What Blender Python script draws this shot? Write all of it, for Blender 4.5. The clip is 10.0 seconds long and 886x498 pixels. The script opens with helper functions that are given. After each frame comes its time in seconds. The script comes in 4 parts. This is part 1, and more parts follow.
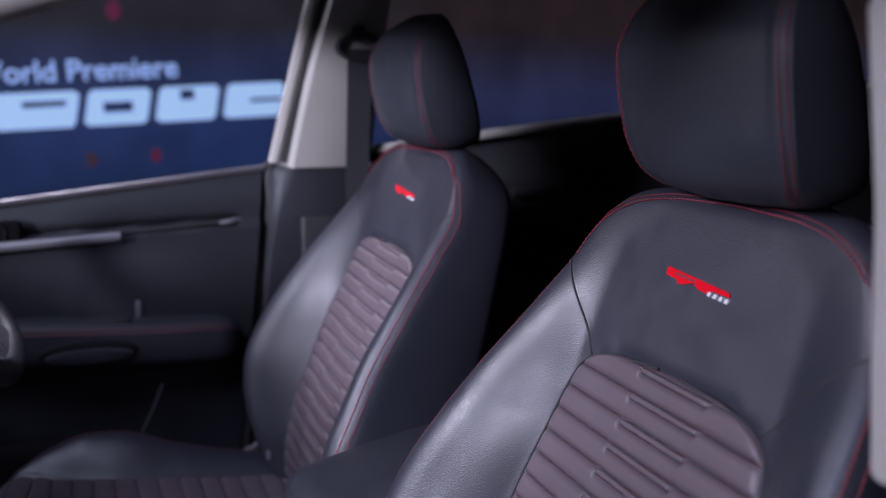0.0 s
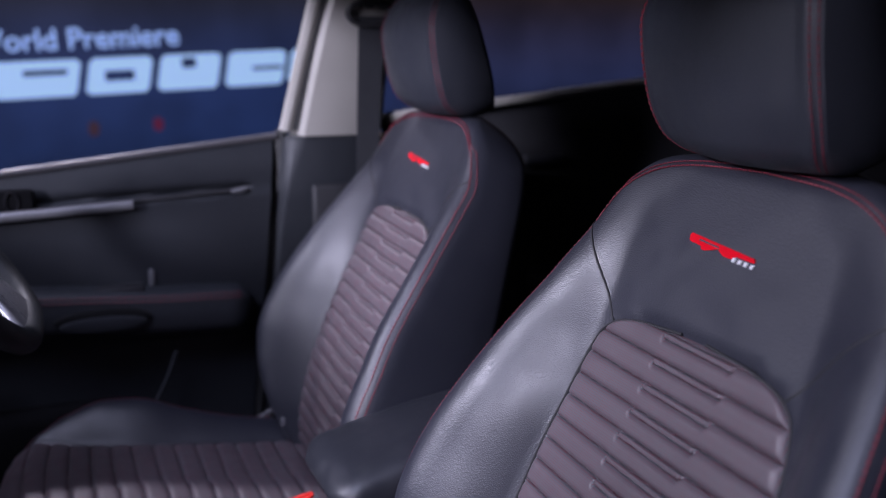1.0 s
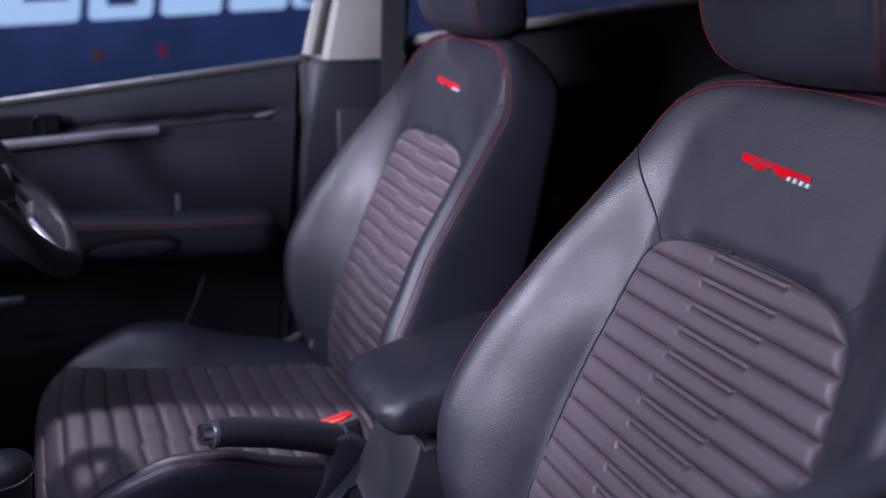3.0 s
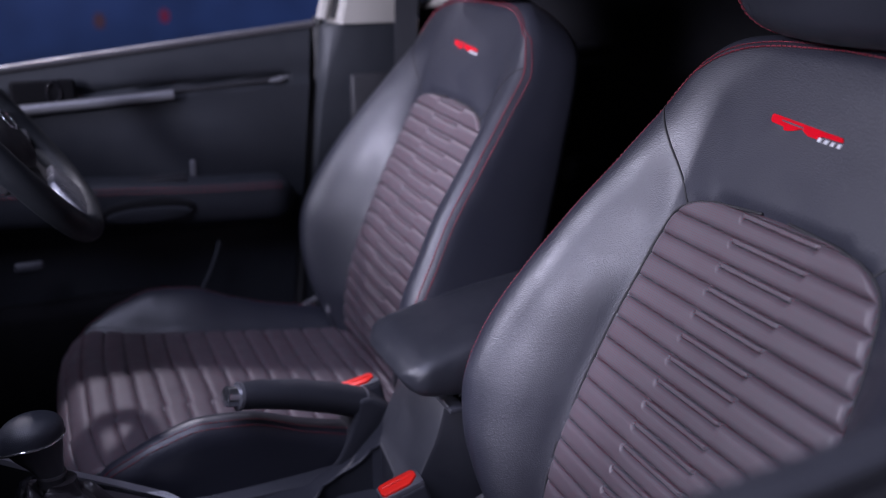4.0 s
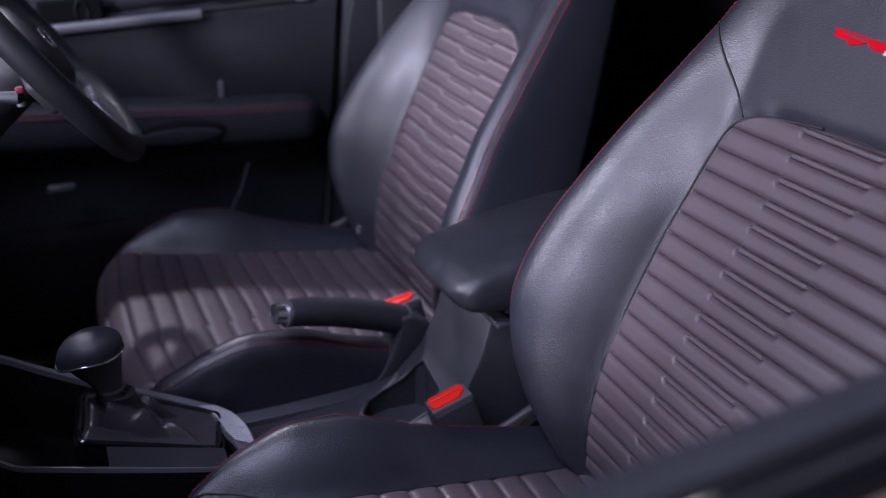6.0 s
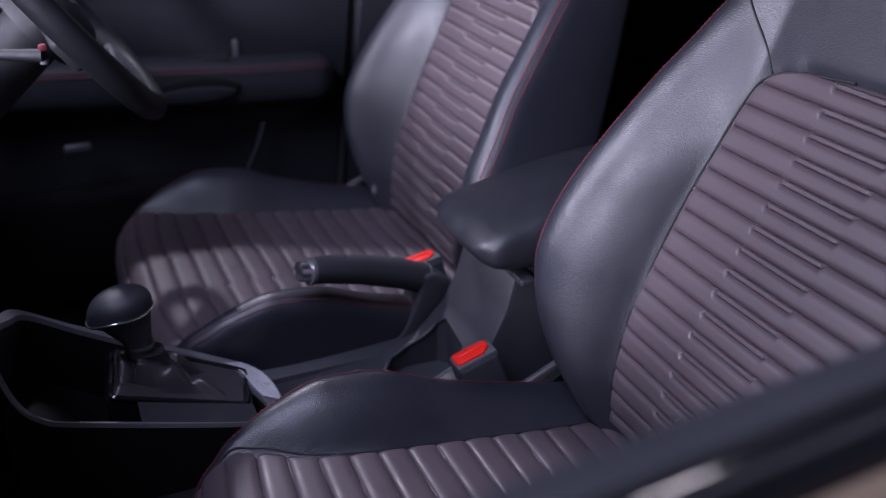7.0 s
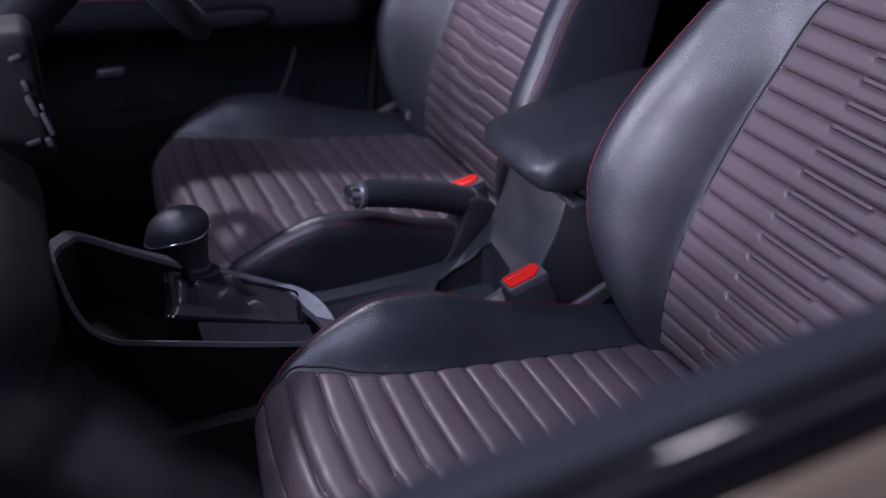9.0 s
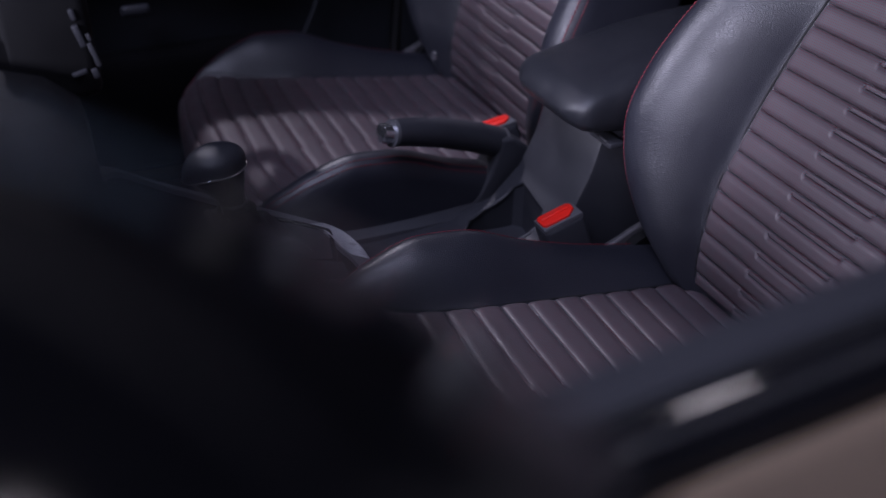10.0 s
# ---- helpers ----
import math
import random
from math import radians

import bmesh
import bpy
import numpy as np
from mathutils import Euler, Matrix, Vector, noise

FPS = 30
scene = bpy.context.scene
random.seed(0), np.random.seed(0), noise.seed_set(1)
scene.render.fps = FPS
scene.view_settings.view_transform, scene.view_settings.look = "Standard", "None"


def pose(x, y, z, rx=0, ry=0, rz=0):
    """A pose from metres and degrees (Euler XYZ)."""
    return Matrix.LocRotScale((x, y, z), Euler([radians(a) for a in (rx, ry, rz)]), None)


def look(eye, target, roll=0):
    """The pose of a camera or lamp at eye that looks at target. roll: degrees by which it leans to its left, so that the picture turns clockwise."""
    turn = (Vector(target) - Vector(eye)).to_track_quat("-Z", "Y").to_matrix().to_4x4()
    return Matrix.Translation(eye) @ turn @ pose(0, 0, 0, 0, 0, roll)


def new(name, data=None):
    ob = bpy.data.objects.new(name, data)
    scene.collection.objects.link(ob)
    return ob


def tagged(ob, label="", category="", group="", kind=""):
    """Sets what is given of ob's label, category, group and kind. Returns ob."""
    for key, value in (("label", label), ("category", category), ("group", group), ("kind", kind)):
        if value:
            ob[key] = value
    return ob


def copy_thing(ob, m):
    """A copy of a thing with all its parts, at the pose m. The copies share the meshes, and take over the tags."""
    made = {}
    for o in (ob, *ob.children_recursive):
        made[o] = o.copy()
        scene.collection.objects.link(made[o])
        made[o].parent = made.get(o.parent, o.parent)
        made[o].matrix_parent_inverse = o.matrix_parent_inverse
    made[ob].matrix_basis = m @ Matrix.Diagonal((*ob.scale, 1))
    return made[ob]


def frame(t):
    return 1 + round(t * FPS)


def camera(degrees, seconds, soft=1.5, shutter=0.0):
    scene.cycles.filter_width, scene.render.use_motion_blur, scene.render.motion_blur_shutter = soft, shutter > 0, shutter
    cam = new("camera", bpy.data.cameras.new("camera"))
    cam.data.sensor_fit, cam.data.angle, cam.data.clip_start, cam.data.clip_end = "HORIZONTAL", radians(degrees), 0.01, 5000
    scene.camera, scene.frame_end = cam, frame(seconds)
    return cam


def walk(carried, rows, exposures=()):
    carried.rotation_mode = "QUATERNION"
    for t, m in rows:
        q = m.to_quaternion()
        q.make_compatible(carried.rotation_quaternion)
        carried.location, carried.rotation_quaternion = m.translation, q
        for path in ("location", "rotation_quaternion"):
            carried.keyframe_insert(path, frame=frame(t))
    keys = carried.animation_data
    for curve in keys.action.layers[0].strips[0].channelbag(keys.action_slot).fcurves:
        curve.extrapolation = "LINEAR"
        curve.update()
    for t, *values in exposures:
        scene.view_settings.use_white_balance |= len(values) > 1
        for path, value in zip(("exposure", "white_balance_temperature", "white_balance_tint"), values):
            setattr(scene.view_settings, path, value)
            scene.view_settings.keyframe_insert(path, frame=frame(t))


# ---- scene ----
cam = camera(50.35, 10.0, soft=1.0)
cam.data.dof.use_dof, cam.data.dof.focus_distance, cam.data.dof.aperture_fstop = True, 0.92, 3.5
PATH = [
    (0, pose(-0.4919, -1.0167, 1.2622, 79.940, -0.290, -22.581)),
    (0.5, pose(-0.5029, -1.0145, 1.2618, 78.952, -0.242, -22.603)),
    (1, pose(-0.5141, -1.0122, 1.2612, 78.048, -0.169, -22.660)),
    (1.5, pose(-0.5258, -1.0092, 1.2602, 77.160, -0.113, -22.660)),
    (2, pose(-0.5373, -1.0066, 1.2583, 75.998, -0.075, -22.749)),
    (2.5, pose(-0.5497, -1.0039, 1.2568, 74.824, -0.083, -22.797)),
    (4, pose(-0.5905, -0.9966, 1.2523, 71.746, 0.073, -22.902)),
    (4.5, pose(-0.6049, -0.9937, 1.2509, 70.767, 0.134, -22.949)),
    (5, pose(-0.6195, -0.9908, 1.2490, 69.652, 0.135, -23.010)),
    (5.5, pose(-0.6343, -0.9879, 1.2471, 68.465, 0.100, -23.102)),
    (7, pose(-0.6808, -0.9789, 1.2425, 65.034, 0.186, -23.355)),
    (7.5, pose(-0.6960, -0.9765, 1.2397, 63.947, 0.169, -23.421)),
    (8, pose(-0.7120, -0.9727, 1.2380, 63.234, 0.204, -23.377)),
    (8.5, pose(-0.7271, -0.9685, 1.2355, 62.270, 0.187, -23.415)),
    (9, pose(-0.7418, -0.9636, 1.2322, 61.066, 0.043, -23.401)),
    (9.5, pose(-0.7573, -0.9585, 1.2277, 59.612, -0.094, -23.257)),
    (10, pose(-0.7744, -0.9531, 1.2220, 57.916, -0.149, -22.912)),
]
walk(cam, PATH, ((0.0, 0.0), (8.6, 0.0), (9.4, -0.05), (10.0, -0.5)))

# ---- light ----
world = bpy.data.worlds.new("hall_dark")
scene.world = world
world.use_nodes = True
world.node_tree.nodes["Background"].inputs[0].default_value = (0.05, 0.05, 0.075, 1)
world.node_tree.nodes["Background"].inputs[1].default_value = 0.05


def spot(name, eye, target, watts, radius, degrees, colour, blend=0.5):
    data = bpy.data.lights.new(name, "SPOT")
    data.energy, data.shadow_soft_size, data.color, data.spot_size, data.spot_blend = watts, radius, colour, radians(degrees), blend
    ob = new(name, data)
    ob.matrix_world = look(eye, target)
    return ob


# unseen stage spots: a narrow one over the screen side, a high one ahead of the bonnet, one overhead that glints on the
# near sill; the low one ahead of the bonnet is added to brighten the far seat
spot("stage_spot_side", (-1.0, 3.0, 4.0), (-0.40, 0.25, 0.75), 520, 0.10, 24, (0.84, 0.80, 1.0))
spot("stage_spot_front", (-4.2, 0.9, 2.95), (-0.05, -0.10, 0.94), 1850, 0.7, 19, (0.79, 0.775, 1.0), 1.0)
spot("far_seat_fill_spot", (-4.6, -2.7, 2.45), (-0.02, 0.48, 0.95), 3600, 0.7, 16, (0.78, 0.765, 1.0), 0.9)
spot("stage_spot_high", (0.85, -0.42, 4.8), (-0.6, -0.8, 1.05), 55, 0.2, 16, (0.90, 0.82, 0.95), 1.0)
# soft fill without a seen source, added to lift console and cushions
glow = bpy.data.lights.new("cabin_fill_light", "AREA")
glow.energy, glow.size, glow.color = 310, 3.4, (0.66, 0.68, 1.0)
new("cabin_fill_light", glow).matrix_world = look((-2.7, -1.5, 5.1), (-0.3, -0.2, 0.7))


# ---- materials ----
def mat(name, colour, rough=0.5, metal=0.0, coat=0.0, vary=0.12, vscale=9.0, grain=0.0, gscale=700.0, gdist=0.0004,
        kind="voronoi", emit=None, spec=0.5, smudge=0.08):
    m = bpy.data.materials.new(name)
    m.use_nodes = True
    nt = m.node_tree
    b = nt.nodes["Principled BSDF"]
    b.inputs["Roughness"].default_value, b.inputs["Metallic"].default_value = rough, metal
    b.inputs["Coat Weight"].default_value, b.inputs["Specular IOR Level"].default_value = coat, spec
    tc = nt.nodes.new("ShaderNodeTexCoord")
    big = nt.nodes.new("ShaderNodeTexNoise")
    big.inputs["Scale"].default_value, big.inputs["Detail"].default_value = vscale, 4
    nt.links.new(tc.outputs["Object"], big.inputs["Vector"])
    mix = nt.nodes.new("ShaderNodeMix")
    mix.data_type = "RGBA"
    mix.inputs[6].default_value = (*[c * (1 - vary) for c in colour], 1)
    mix.inputs[7].default_value = (*[min(1, c * (1 + vary)) for c in colour], 1)
    nt.links.new(big.outputs["Fac"], mix.inputs[0])
    nt.links.new(mix.outputs[2], b.inputs["Base Color"])
    ramp = nt.nodes.new("ShaderNodeMapRange")
    ramp.inputs[1].default_value, ramp.inputs[2].default_value = 0.3, 0.7
    ramp.inputs[3].default_value, ramp.inputs[4].default_value = max(0, rough - smudge), min(1, rough + smudge)
    fine = nt.nodes.new("ShaderNodeTexNoise")
    fine.inputs["Scale"].default_value, fine.inputs["Detail"].default_value = 38, 6
    nt.links.new(tc.outputs["Object"], fine.inputs["Vector"])
    nt.links.new(fine.outputs["Fac"], ramp.inputs[0])
    nt.links.new(ramp.outputs[0], b.inputs["Roughness"])
    if grain:
        bump = nt.nodes.new("ShaderNodeBump")
        bump.inputs["Strength"].default_value, bump.inputs["Distance"].default_value = grain, gdist
        if kind == "voronoi":
            tex = nt.nodes.new("ShaderNodeTexVoronoi")
            tex.feature = "SMOOTH_F1"
            tex.inputs["Smoothness"].default_value = 0.2
            wob = nt.nodes.new("ShaderNodeTexNoise")
            wob.inputs["Scale"].default_value = gscale * 0.35
            nt.links.new(tc.outputs["Object"], wob.inputs["Vector"])
            add = nt.nodes.new("ShaderNodeVectorMath")
            add.operation = "MULTIPLY_ADD"
            add.inputs[1].default_value = (0.0006,) * 3
            nt.links.new(wob.outputs["Color"], add.inputs[0])
            nt.links.new(tc.outputs["Object"], add.inputs[2])
            nt.links.new(add.outputs[0], tex.inputs["Vector"])
            tex.inputs["Scale"].default_value = gscale
            soft = nt.nodes.new("ShaderNodeMapRange")
            soft.interpolation_type = "SMOOTHSTEP"
            soft.inputs[1].default_value, soft.inputs[2].default_value = 0.75, 0.1
            nt.links.new(tex.outputs["Distance"], soft.inputs[0])
            out = soft.outputs[0]
        elif kind == "leather":
            # short worm-like pebbles that lie across the seat, parted by soft creases
            squash = nt.nodes.new("ShaderNodeVectorMath")
            squash.operation = "MULTIPLY"
            squash.inputs[1].default_value = (1.35, 0.92, 1.5)
            wob = nt.nodes.new("ShaderNodeTexNoise")
            wob.inputs["Scale"].default_value, wob.inputs["Detail"].default_value = gscale * 0.45, 1
            nt.links.new(tc.outputs["Object"], wob.inputs["Vector"])
            add = nt.nodes.new("ShaderNodeVectorMath")
            add.operation = "MULTIPLY_ADD"
            add.inputs[1].default_value = (0.0014,) * 3
            nt.links.new(wob.outputs["Color"], add.inputs[0])
            nt.links.new(tc.outputs["Object"], add.inputs[2])
            nt.links.new(add.outputs[0], squash.inputs[0])
            tex = nt.nodes.new("ShaderNodeTexVoronoi")
            tex.feature = "SMOOTH_F1"
            tex.inputs["Smoothness"].default_value, tex.inputs["Scale"].default_value = 0.25, gscale
            nt.links.new(squash.outputs[0], tex.inputs["Vector"])
            soft = nt.nodes.new("ShaderNodeMapRange")
            soft.interpolation_type = "SMOOTHSTEP"
            soft.inputs[1].default_value, soft.inputs[2].default_value = 0.75, 0.15
            nt.links.new(tex.outputs["Distance"], soft.inputs[0])
            out = soft.outputs[0]
        else:
            tex = nt.nodes.new("ShaderNodeTexNoise")
            tex.inputs["Scale"].default_value, tex.inputs["Detail"].default_value = gscale, 3
            nt.links.new(tc.outputs["Object"], tex.inputs["Vector"])
            out = tex.outputs["Fac"]
        nt.links.new(out, bump.inputs["Height"])
        nt.links.new(bump.outputs[0], b.inputs["Normal"])
    if emit:
        b.inputs["Emission Color"].default_value, b.inputs["Emission Strength"].default_value = (*emit[0], 1), emit[1]
    return m


LEATHER = mat("leather_black", (0.017, 0.018, 0.026), 0.41, grain=0.6, gscale=520, gdist=0.00022, kind="leather", spec=0.66, smudge=0.05)
LEATHER_SOFT = mat("leather_smooth", (0.024, 0.026, 0.034), 0.45, grain=0.5, gscale=800, gdist=0.0003)
INSERT = mat("insert_fabric", (0.068, 0.067, 0.075), 0.47, spec=0.45, grain=0.35, gscale=1100, gdist=0.0002, kind="noise")
it = INSERT.node_tree
uvn, dots = it.nodes.new("ShaderNodeUVMap"), it.nodes.new("ShaderNodeTexVoronoi")
dots.voronoi_dimensions = "2D"
dots.inputs["Scale"].default_value, dots.inputs["Randomness"].default_value = 420, 0.0
it.links.new(uvn.outputs[0], dots.inputs["Vector"])
dm = it.nodes.new("ShaderNodeMapRange")
dm.inputs[1].default_value, dm.inputs[2].default_value, dm.inputs[3].default_value, dm.inputs[4].default_value = 0.20, 0.34, 0.62, 0.0
it.links.new(dots.outputs["Distance"], dm.inputs[0])
dx = it.nodes.new("ShaderNodeMix")
dx.data_type = "RGBA"
dx.inputs[7].default_value = (0.125, 0.006, 0.018, 1)
pb = it.nodes["Principled BSDF"]
it.links.new(pb.inputs["Base Color"].links[0].from_socket, dx.inputs[6])
it.links.new(dm.outputs[0], dx.inputs[0])
it.links.new(dx.outputs[2], pb.inputs["Base Color"])
RIM_LEATHER = mat("rim_leather", (0.009, 0.0105, 0.013), 0.55, grain=0.4, gscale=800, gdist=0.0003, spec=0.28)
LID = mat("lid_leather", (0.017, 0.018, 0.023), 0.4, grain=0.4, gscale=800, gdist=0.0003)
SEAM = mat("seam_dark", (0.012, 0.012, 0.014), 0.7)
THREAD = mat("thread_red", (0.16, 0.012, 0.024), 0.65)
PLASTIC = mat("plastic_black", (0.028, 0.029, 0.036), 0.55, grain=0.4, gscale=900, gdist=0.0003, kind="noise")
PLASTIC_DARK = mat("plastic_deep_black", (0.014, 0.014, 0.017), 0.6, grain=0.3, gscale=700, gdist=0.0003, kind="noise")
DOORTRIM = mat("door_trim_grey", (0.018, 0.020, 0.025), 0.55, spec=0.4, grain=0.4, gscale=500, gdist=0.0004, kind="noise")
TRIM_LIGHT = mat("pillar_trim_grey", (0.34, 0.325, 0.30), 0.6, grain=0.3, gscale=400, kind="noise")
SATIN = mat("satin_silver", (0.21, 0.21, 0.225), 0.4, 0.55, vary=0.05)
SILL_NEAR = mat("sill_grained", (0.031, 0.032, 0.039), 0.6, grain=0.5, gscale=600, gdist=0.0004)
SILVER = mat("silver_textured", (0.58, 0.58, 0.61), 0.33, 0.2, vary=0.04)
SATIN_DARK = mat("satin_dark", (0.09, 0.09, 0.10), 0.35, 0.3, vary=0.05)
SPOKE = mat("spoke_satin", (0.26, 0.26, 0.28), 0.3, 0.6, vary=0.05)
SURROUND = mat("surround_satin", (0.24, 0.235, 0.26), 0.35, 0.4, vary=0.06)
SILL = mat("sill_grey", (0.065, 0.062, 0.068), 0.45, vary=0.1)
CHROME = mat("chrome", (0.8, 0.8, 0.82), 0.16, 0.95, vary=0.03, smudge=0.05)
MIRROR_BLACK = mat("mirror_gloss_black", (0.004, 0.004, 0.005), 0.1, spec=0.35, smudge=0.03)
GLOSS = mat("gloss_black", (0.01, 0.01, 0.012), 0.08, coat=0.6, smudge=0.04)
RED = mat("emblem_red", (0.50, 0.001, 0.010), 0.8, vary=0.05, spec=0.1)
WHITE = mat("emblem_white", (0.5, 0.5, 0.52), 0.45, vary=0.05)
BUCKLE_RED = mat("buckle_red", (0.85, 0.02, 0.012), 0.4, vary=0.06)
BUCKLE_RIM = mat("buckle_frame_grey", (0.09, 0.09, 0.10), 0.4, vary=0.06)
# near-black that holds the shade of trays, dash, side walls and rear bench
SHADE_BLACK = mat("shade_black", (0.007, 0.007, 0.008), 0.6, spec=0.2)
# black carpet with the footwell's shade in its colour; also blackens door parts
CARPET_SHADE = mat("carpet_black_shaded", (0.005, 0.005, 0.006), 0.95, spec=0.1, grain=0.8, gscale=900, gdist=0.001, kind="noise")
HEADLINER = mat("headliner_grey", (0.35, 0.34, 0.33), 0.9, grain=0.3, gscale=600, kind="noise")
PAINT = mat("paint_gold_beige", (0.24, 0.18, 0.13), 0.3, 0.3, coat=0.7, vary=0.04, smudge=0.03)
WEBBING = mat("belt_webbing", (0.02, 0.021, 0.026), 0.75, grain=0.5, gscale=1200, kind="noise")
RUBBER = mat("rubber_seal", (0.012, 0.012, 0.013), 0.65)
HALL = mat("hall_dark_cloth", (0.03, 0.028, 0.032), 0.9, vscale=0.8, vary=0.4)
FLOORM = mat("hall_floor", (0.05, 0.05, 0.055), 0.4, vscale=1.5, vary=0.25)


# ---- geometry helpers ----
def crv(*pts):
    """A smooth curve through (x, y) pairs, in order of x."""
    xs, ys = np.array([p[0] for p in pts], float), np.array([p[1] for p in pts], float)
    d = np.diff(ys) / np.diff(xs)
    m = np.empty_like(ys)
    m[0], m[-1] = d[0], d[-1]
    for i in range(1, len(d)):
        m[i] = 0 if d[i - 1] * d[i] <= 0 else 2 * d[i - 1] * d[i] / (d[i - 1] + d[i])

    def f(x):
        x = np.clip(np.asarray(x, float), xs[0], xs[-1])
        i = np.clip(np.searchsorted(xs, x) - 1, 0, len(xs) - 2)
        h = xs[i + 1] - xs[i]
        t = (x - xs[i]) / h
        return ((1 + 2 * t) * (1 - t) ** 2 * ys[i] + t * (1 - t) ** 2 * h * m[i] + t * t * (3 - 2 * t) * ys[i + 1] + t * t * (t - 1) * h * m[i + 1])
    return f


def grid(p, cu=False, flip=False):
    """Rows of points to quads; cu closes each row."""
    p = np.asarray(p, float)
    n, m = p.shape[:2]
    f = []
    for i in range(n - 1):
        for j in range(m if cu else m - 1):
            q = (i * m + j, i * m + (j + 1) % m, (i + 1) * m + (j + 1) % m, (i + 1) * m + j)
            f.append(q[::-1] if flip else q)
    return p.reshape(-1, 3), f


def loft(rings, flip=False):
    v, f = grid(rings, True, flip)
    m, n = len(rings[0]), len(rings)
    a, b = tuple(range(m))[::-1], tuple((n - 1) * m + j for j in range(m))
    return v, f + ([a[::-1], b[::-1]] if flip else [a, b])


def tube(path, r, n=8, closed=False):
    path = np.asarray(path, float)
    k = len(path)
    rr = np.full(k, r) if np.isscalar(r) else np.asarray(r)
    rings = []
    side = None
    for i in range(k):
        a, b = (path[i - 1], path[(i + 1) % k]) if closed else (path[max(i - 1, 0)], path[min(i + 1, k - 1)])
        t = (b - a) / (np.linalg.norm(b - a) + 1e-12)
        if side is None:
            side = np.cross(t, (0, 0, 1) if abs(t[2]) < 0.9 else (1, 0, 0))
        side = side - t * (side @ t)
        side /= np.linalg.norm(side)
        up = np.cross(t, side)
        ang = np.arange(n) / n * 2 * math.pi
        rings.append(path[i] + rr[i] * (np.outer(np.cos(ang), side) + np.outer(np.sin(ang), up)))
    if closed:
        rings.append(rings[0])
        return grid(rings, True)
    return loft(rings)


def join(*geos):
    v, f, k = [], [], 0
    for gv, gf in geos:
        v.append(np.asarray(gv))
        f += [tuple(i + k for i in q) for q in gf]
        k += len(gv)
    return np.concatenate(v), f


def moved(geo, m):
    v = np.asarray(geo[0])
    a = np.array(m)
    return v @ a[:3, :3].T + a[:3, 3], geo[1]


def from_bm(bm):
    bm.verts.index_update()
    v = np.array([x.co[:] for x in bm.verts])
    f = [tuple(x.index for x in q.verts) for q in bm.faces]
    bm.free()
    return v, f


def rbox(c, s, r=0.005, seg=3, m=None):
    bm = bmesh.new()
    bmesh.ops.create_cube(bm, size=1, matrix=Matrix.Diagonal((*s, 1)))
    bmesh.ops.bevel(bm, geom=bm.edges[:], offset=min(r, min(s) * 0.49), segments=seg, profile=0.5, affect="EDGES")
    g = from_bm(bm)
    return moved(g, Matrix.Translation(c) @ (m or Matrix.Identity(4)))


def extrude(poly, a, b, r=0.0, axis="y", seg=2):
    """A profile pushed along an axis: (x, z) along y, (y, z) along x, (x, y) along z; edges bevelled by r."""
    put = {"y": lambda p, t: (p[0], t, p[1]), "x": lambda p, t: (t, p[0], p[1]), "z": lambda p, t: (p[0], p[1], t)}[axis]
    bm = bmesh.new()
    lo, hi = [bm.verts.new(put(p, a)) for p in poly], [bm.verts.new(put(p, b)) for p in poly]
    bm.faces.new(lo), bm.faces.new(hi[::-1])
    for i in range(len(poly)):
        j = (i + 1) % len(poly)
        bm.faces.new((lo[j], lo[i], hi[i], hi[j]))
    bmesh.ops.recalc_face_normals(bm, faces=bm.faces[:])
    if r:
        bmesh.ops.bevel(bm, geom=bm.edges[:], offset=r, segments=seg, profile=0.5, affect="EDGES", clamp_overlap=True)
    return from_bm(bm)


def mesh_object(name, geo, material, origin=(0, 0, 0), sharp=38, uv=None):
    me = bpy.data.meshes.new(name)
    me.from_pydata((np.asarray(geo[0]) - np.asarray(origin)).tolist(), [], geo[1])
    me.materials.append(material)
    me.shade_smooth()
    me.set_sharp_from_angle(angle=radians(sharp))
    if uv is not None:
        idx = np.empty(len(me.loops), dtype=np.int32)
        me.loops.foreach_get("vertex_index", idx)
        me.uv_layers.new(name="surface").data.foreach_set("uv", np.asarray(uv, float).reshape(-1, 2)[idx].ravel())
    ob = new(name, me)
    ob.location = origin
    return ob


BASE = {}


def thing(name, base, label, category, group="", kind=""):
    ob = tagged(new(name), label, category, group, kind)
    ob.location = base
    BASE[ob] = np.array(base, float)
    return ob


def part(name, geo, material, parent, label="", sharp=38, uv=None):
    """One mesh object under a thing or a part; the points are in the world's metres."""
    ob = mesh_object(name, (np.asarray(geo[0]) - BASE[parent], geo[1]), material, sharp=sharp, uv=uv)
    ob.parent = parent
    BASE[ob] = BASE[parent]
    if label:
        ob["label"] = label
    return ob


def solid(name, geo, material, label, category="", group="", kind="", sharp=38):
    v = np.asarray(geo[0])
    base = ((v[:, 0].min() + v[:, 0].max()) / 2, (v[:, 1].min() + v[:, 1].max()) / 2, v[:, 2].min())
    ob = tagged(mesh_object(name, geo, material, base, sharp), label, category, group, kind)
    BASE[ob] = np.array(base)
    return ob


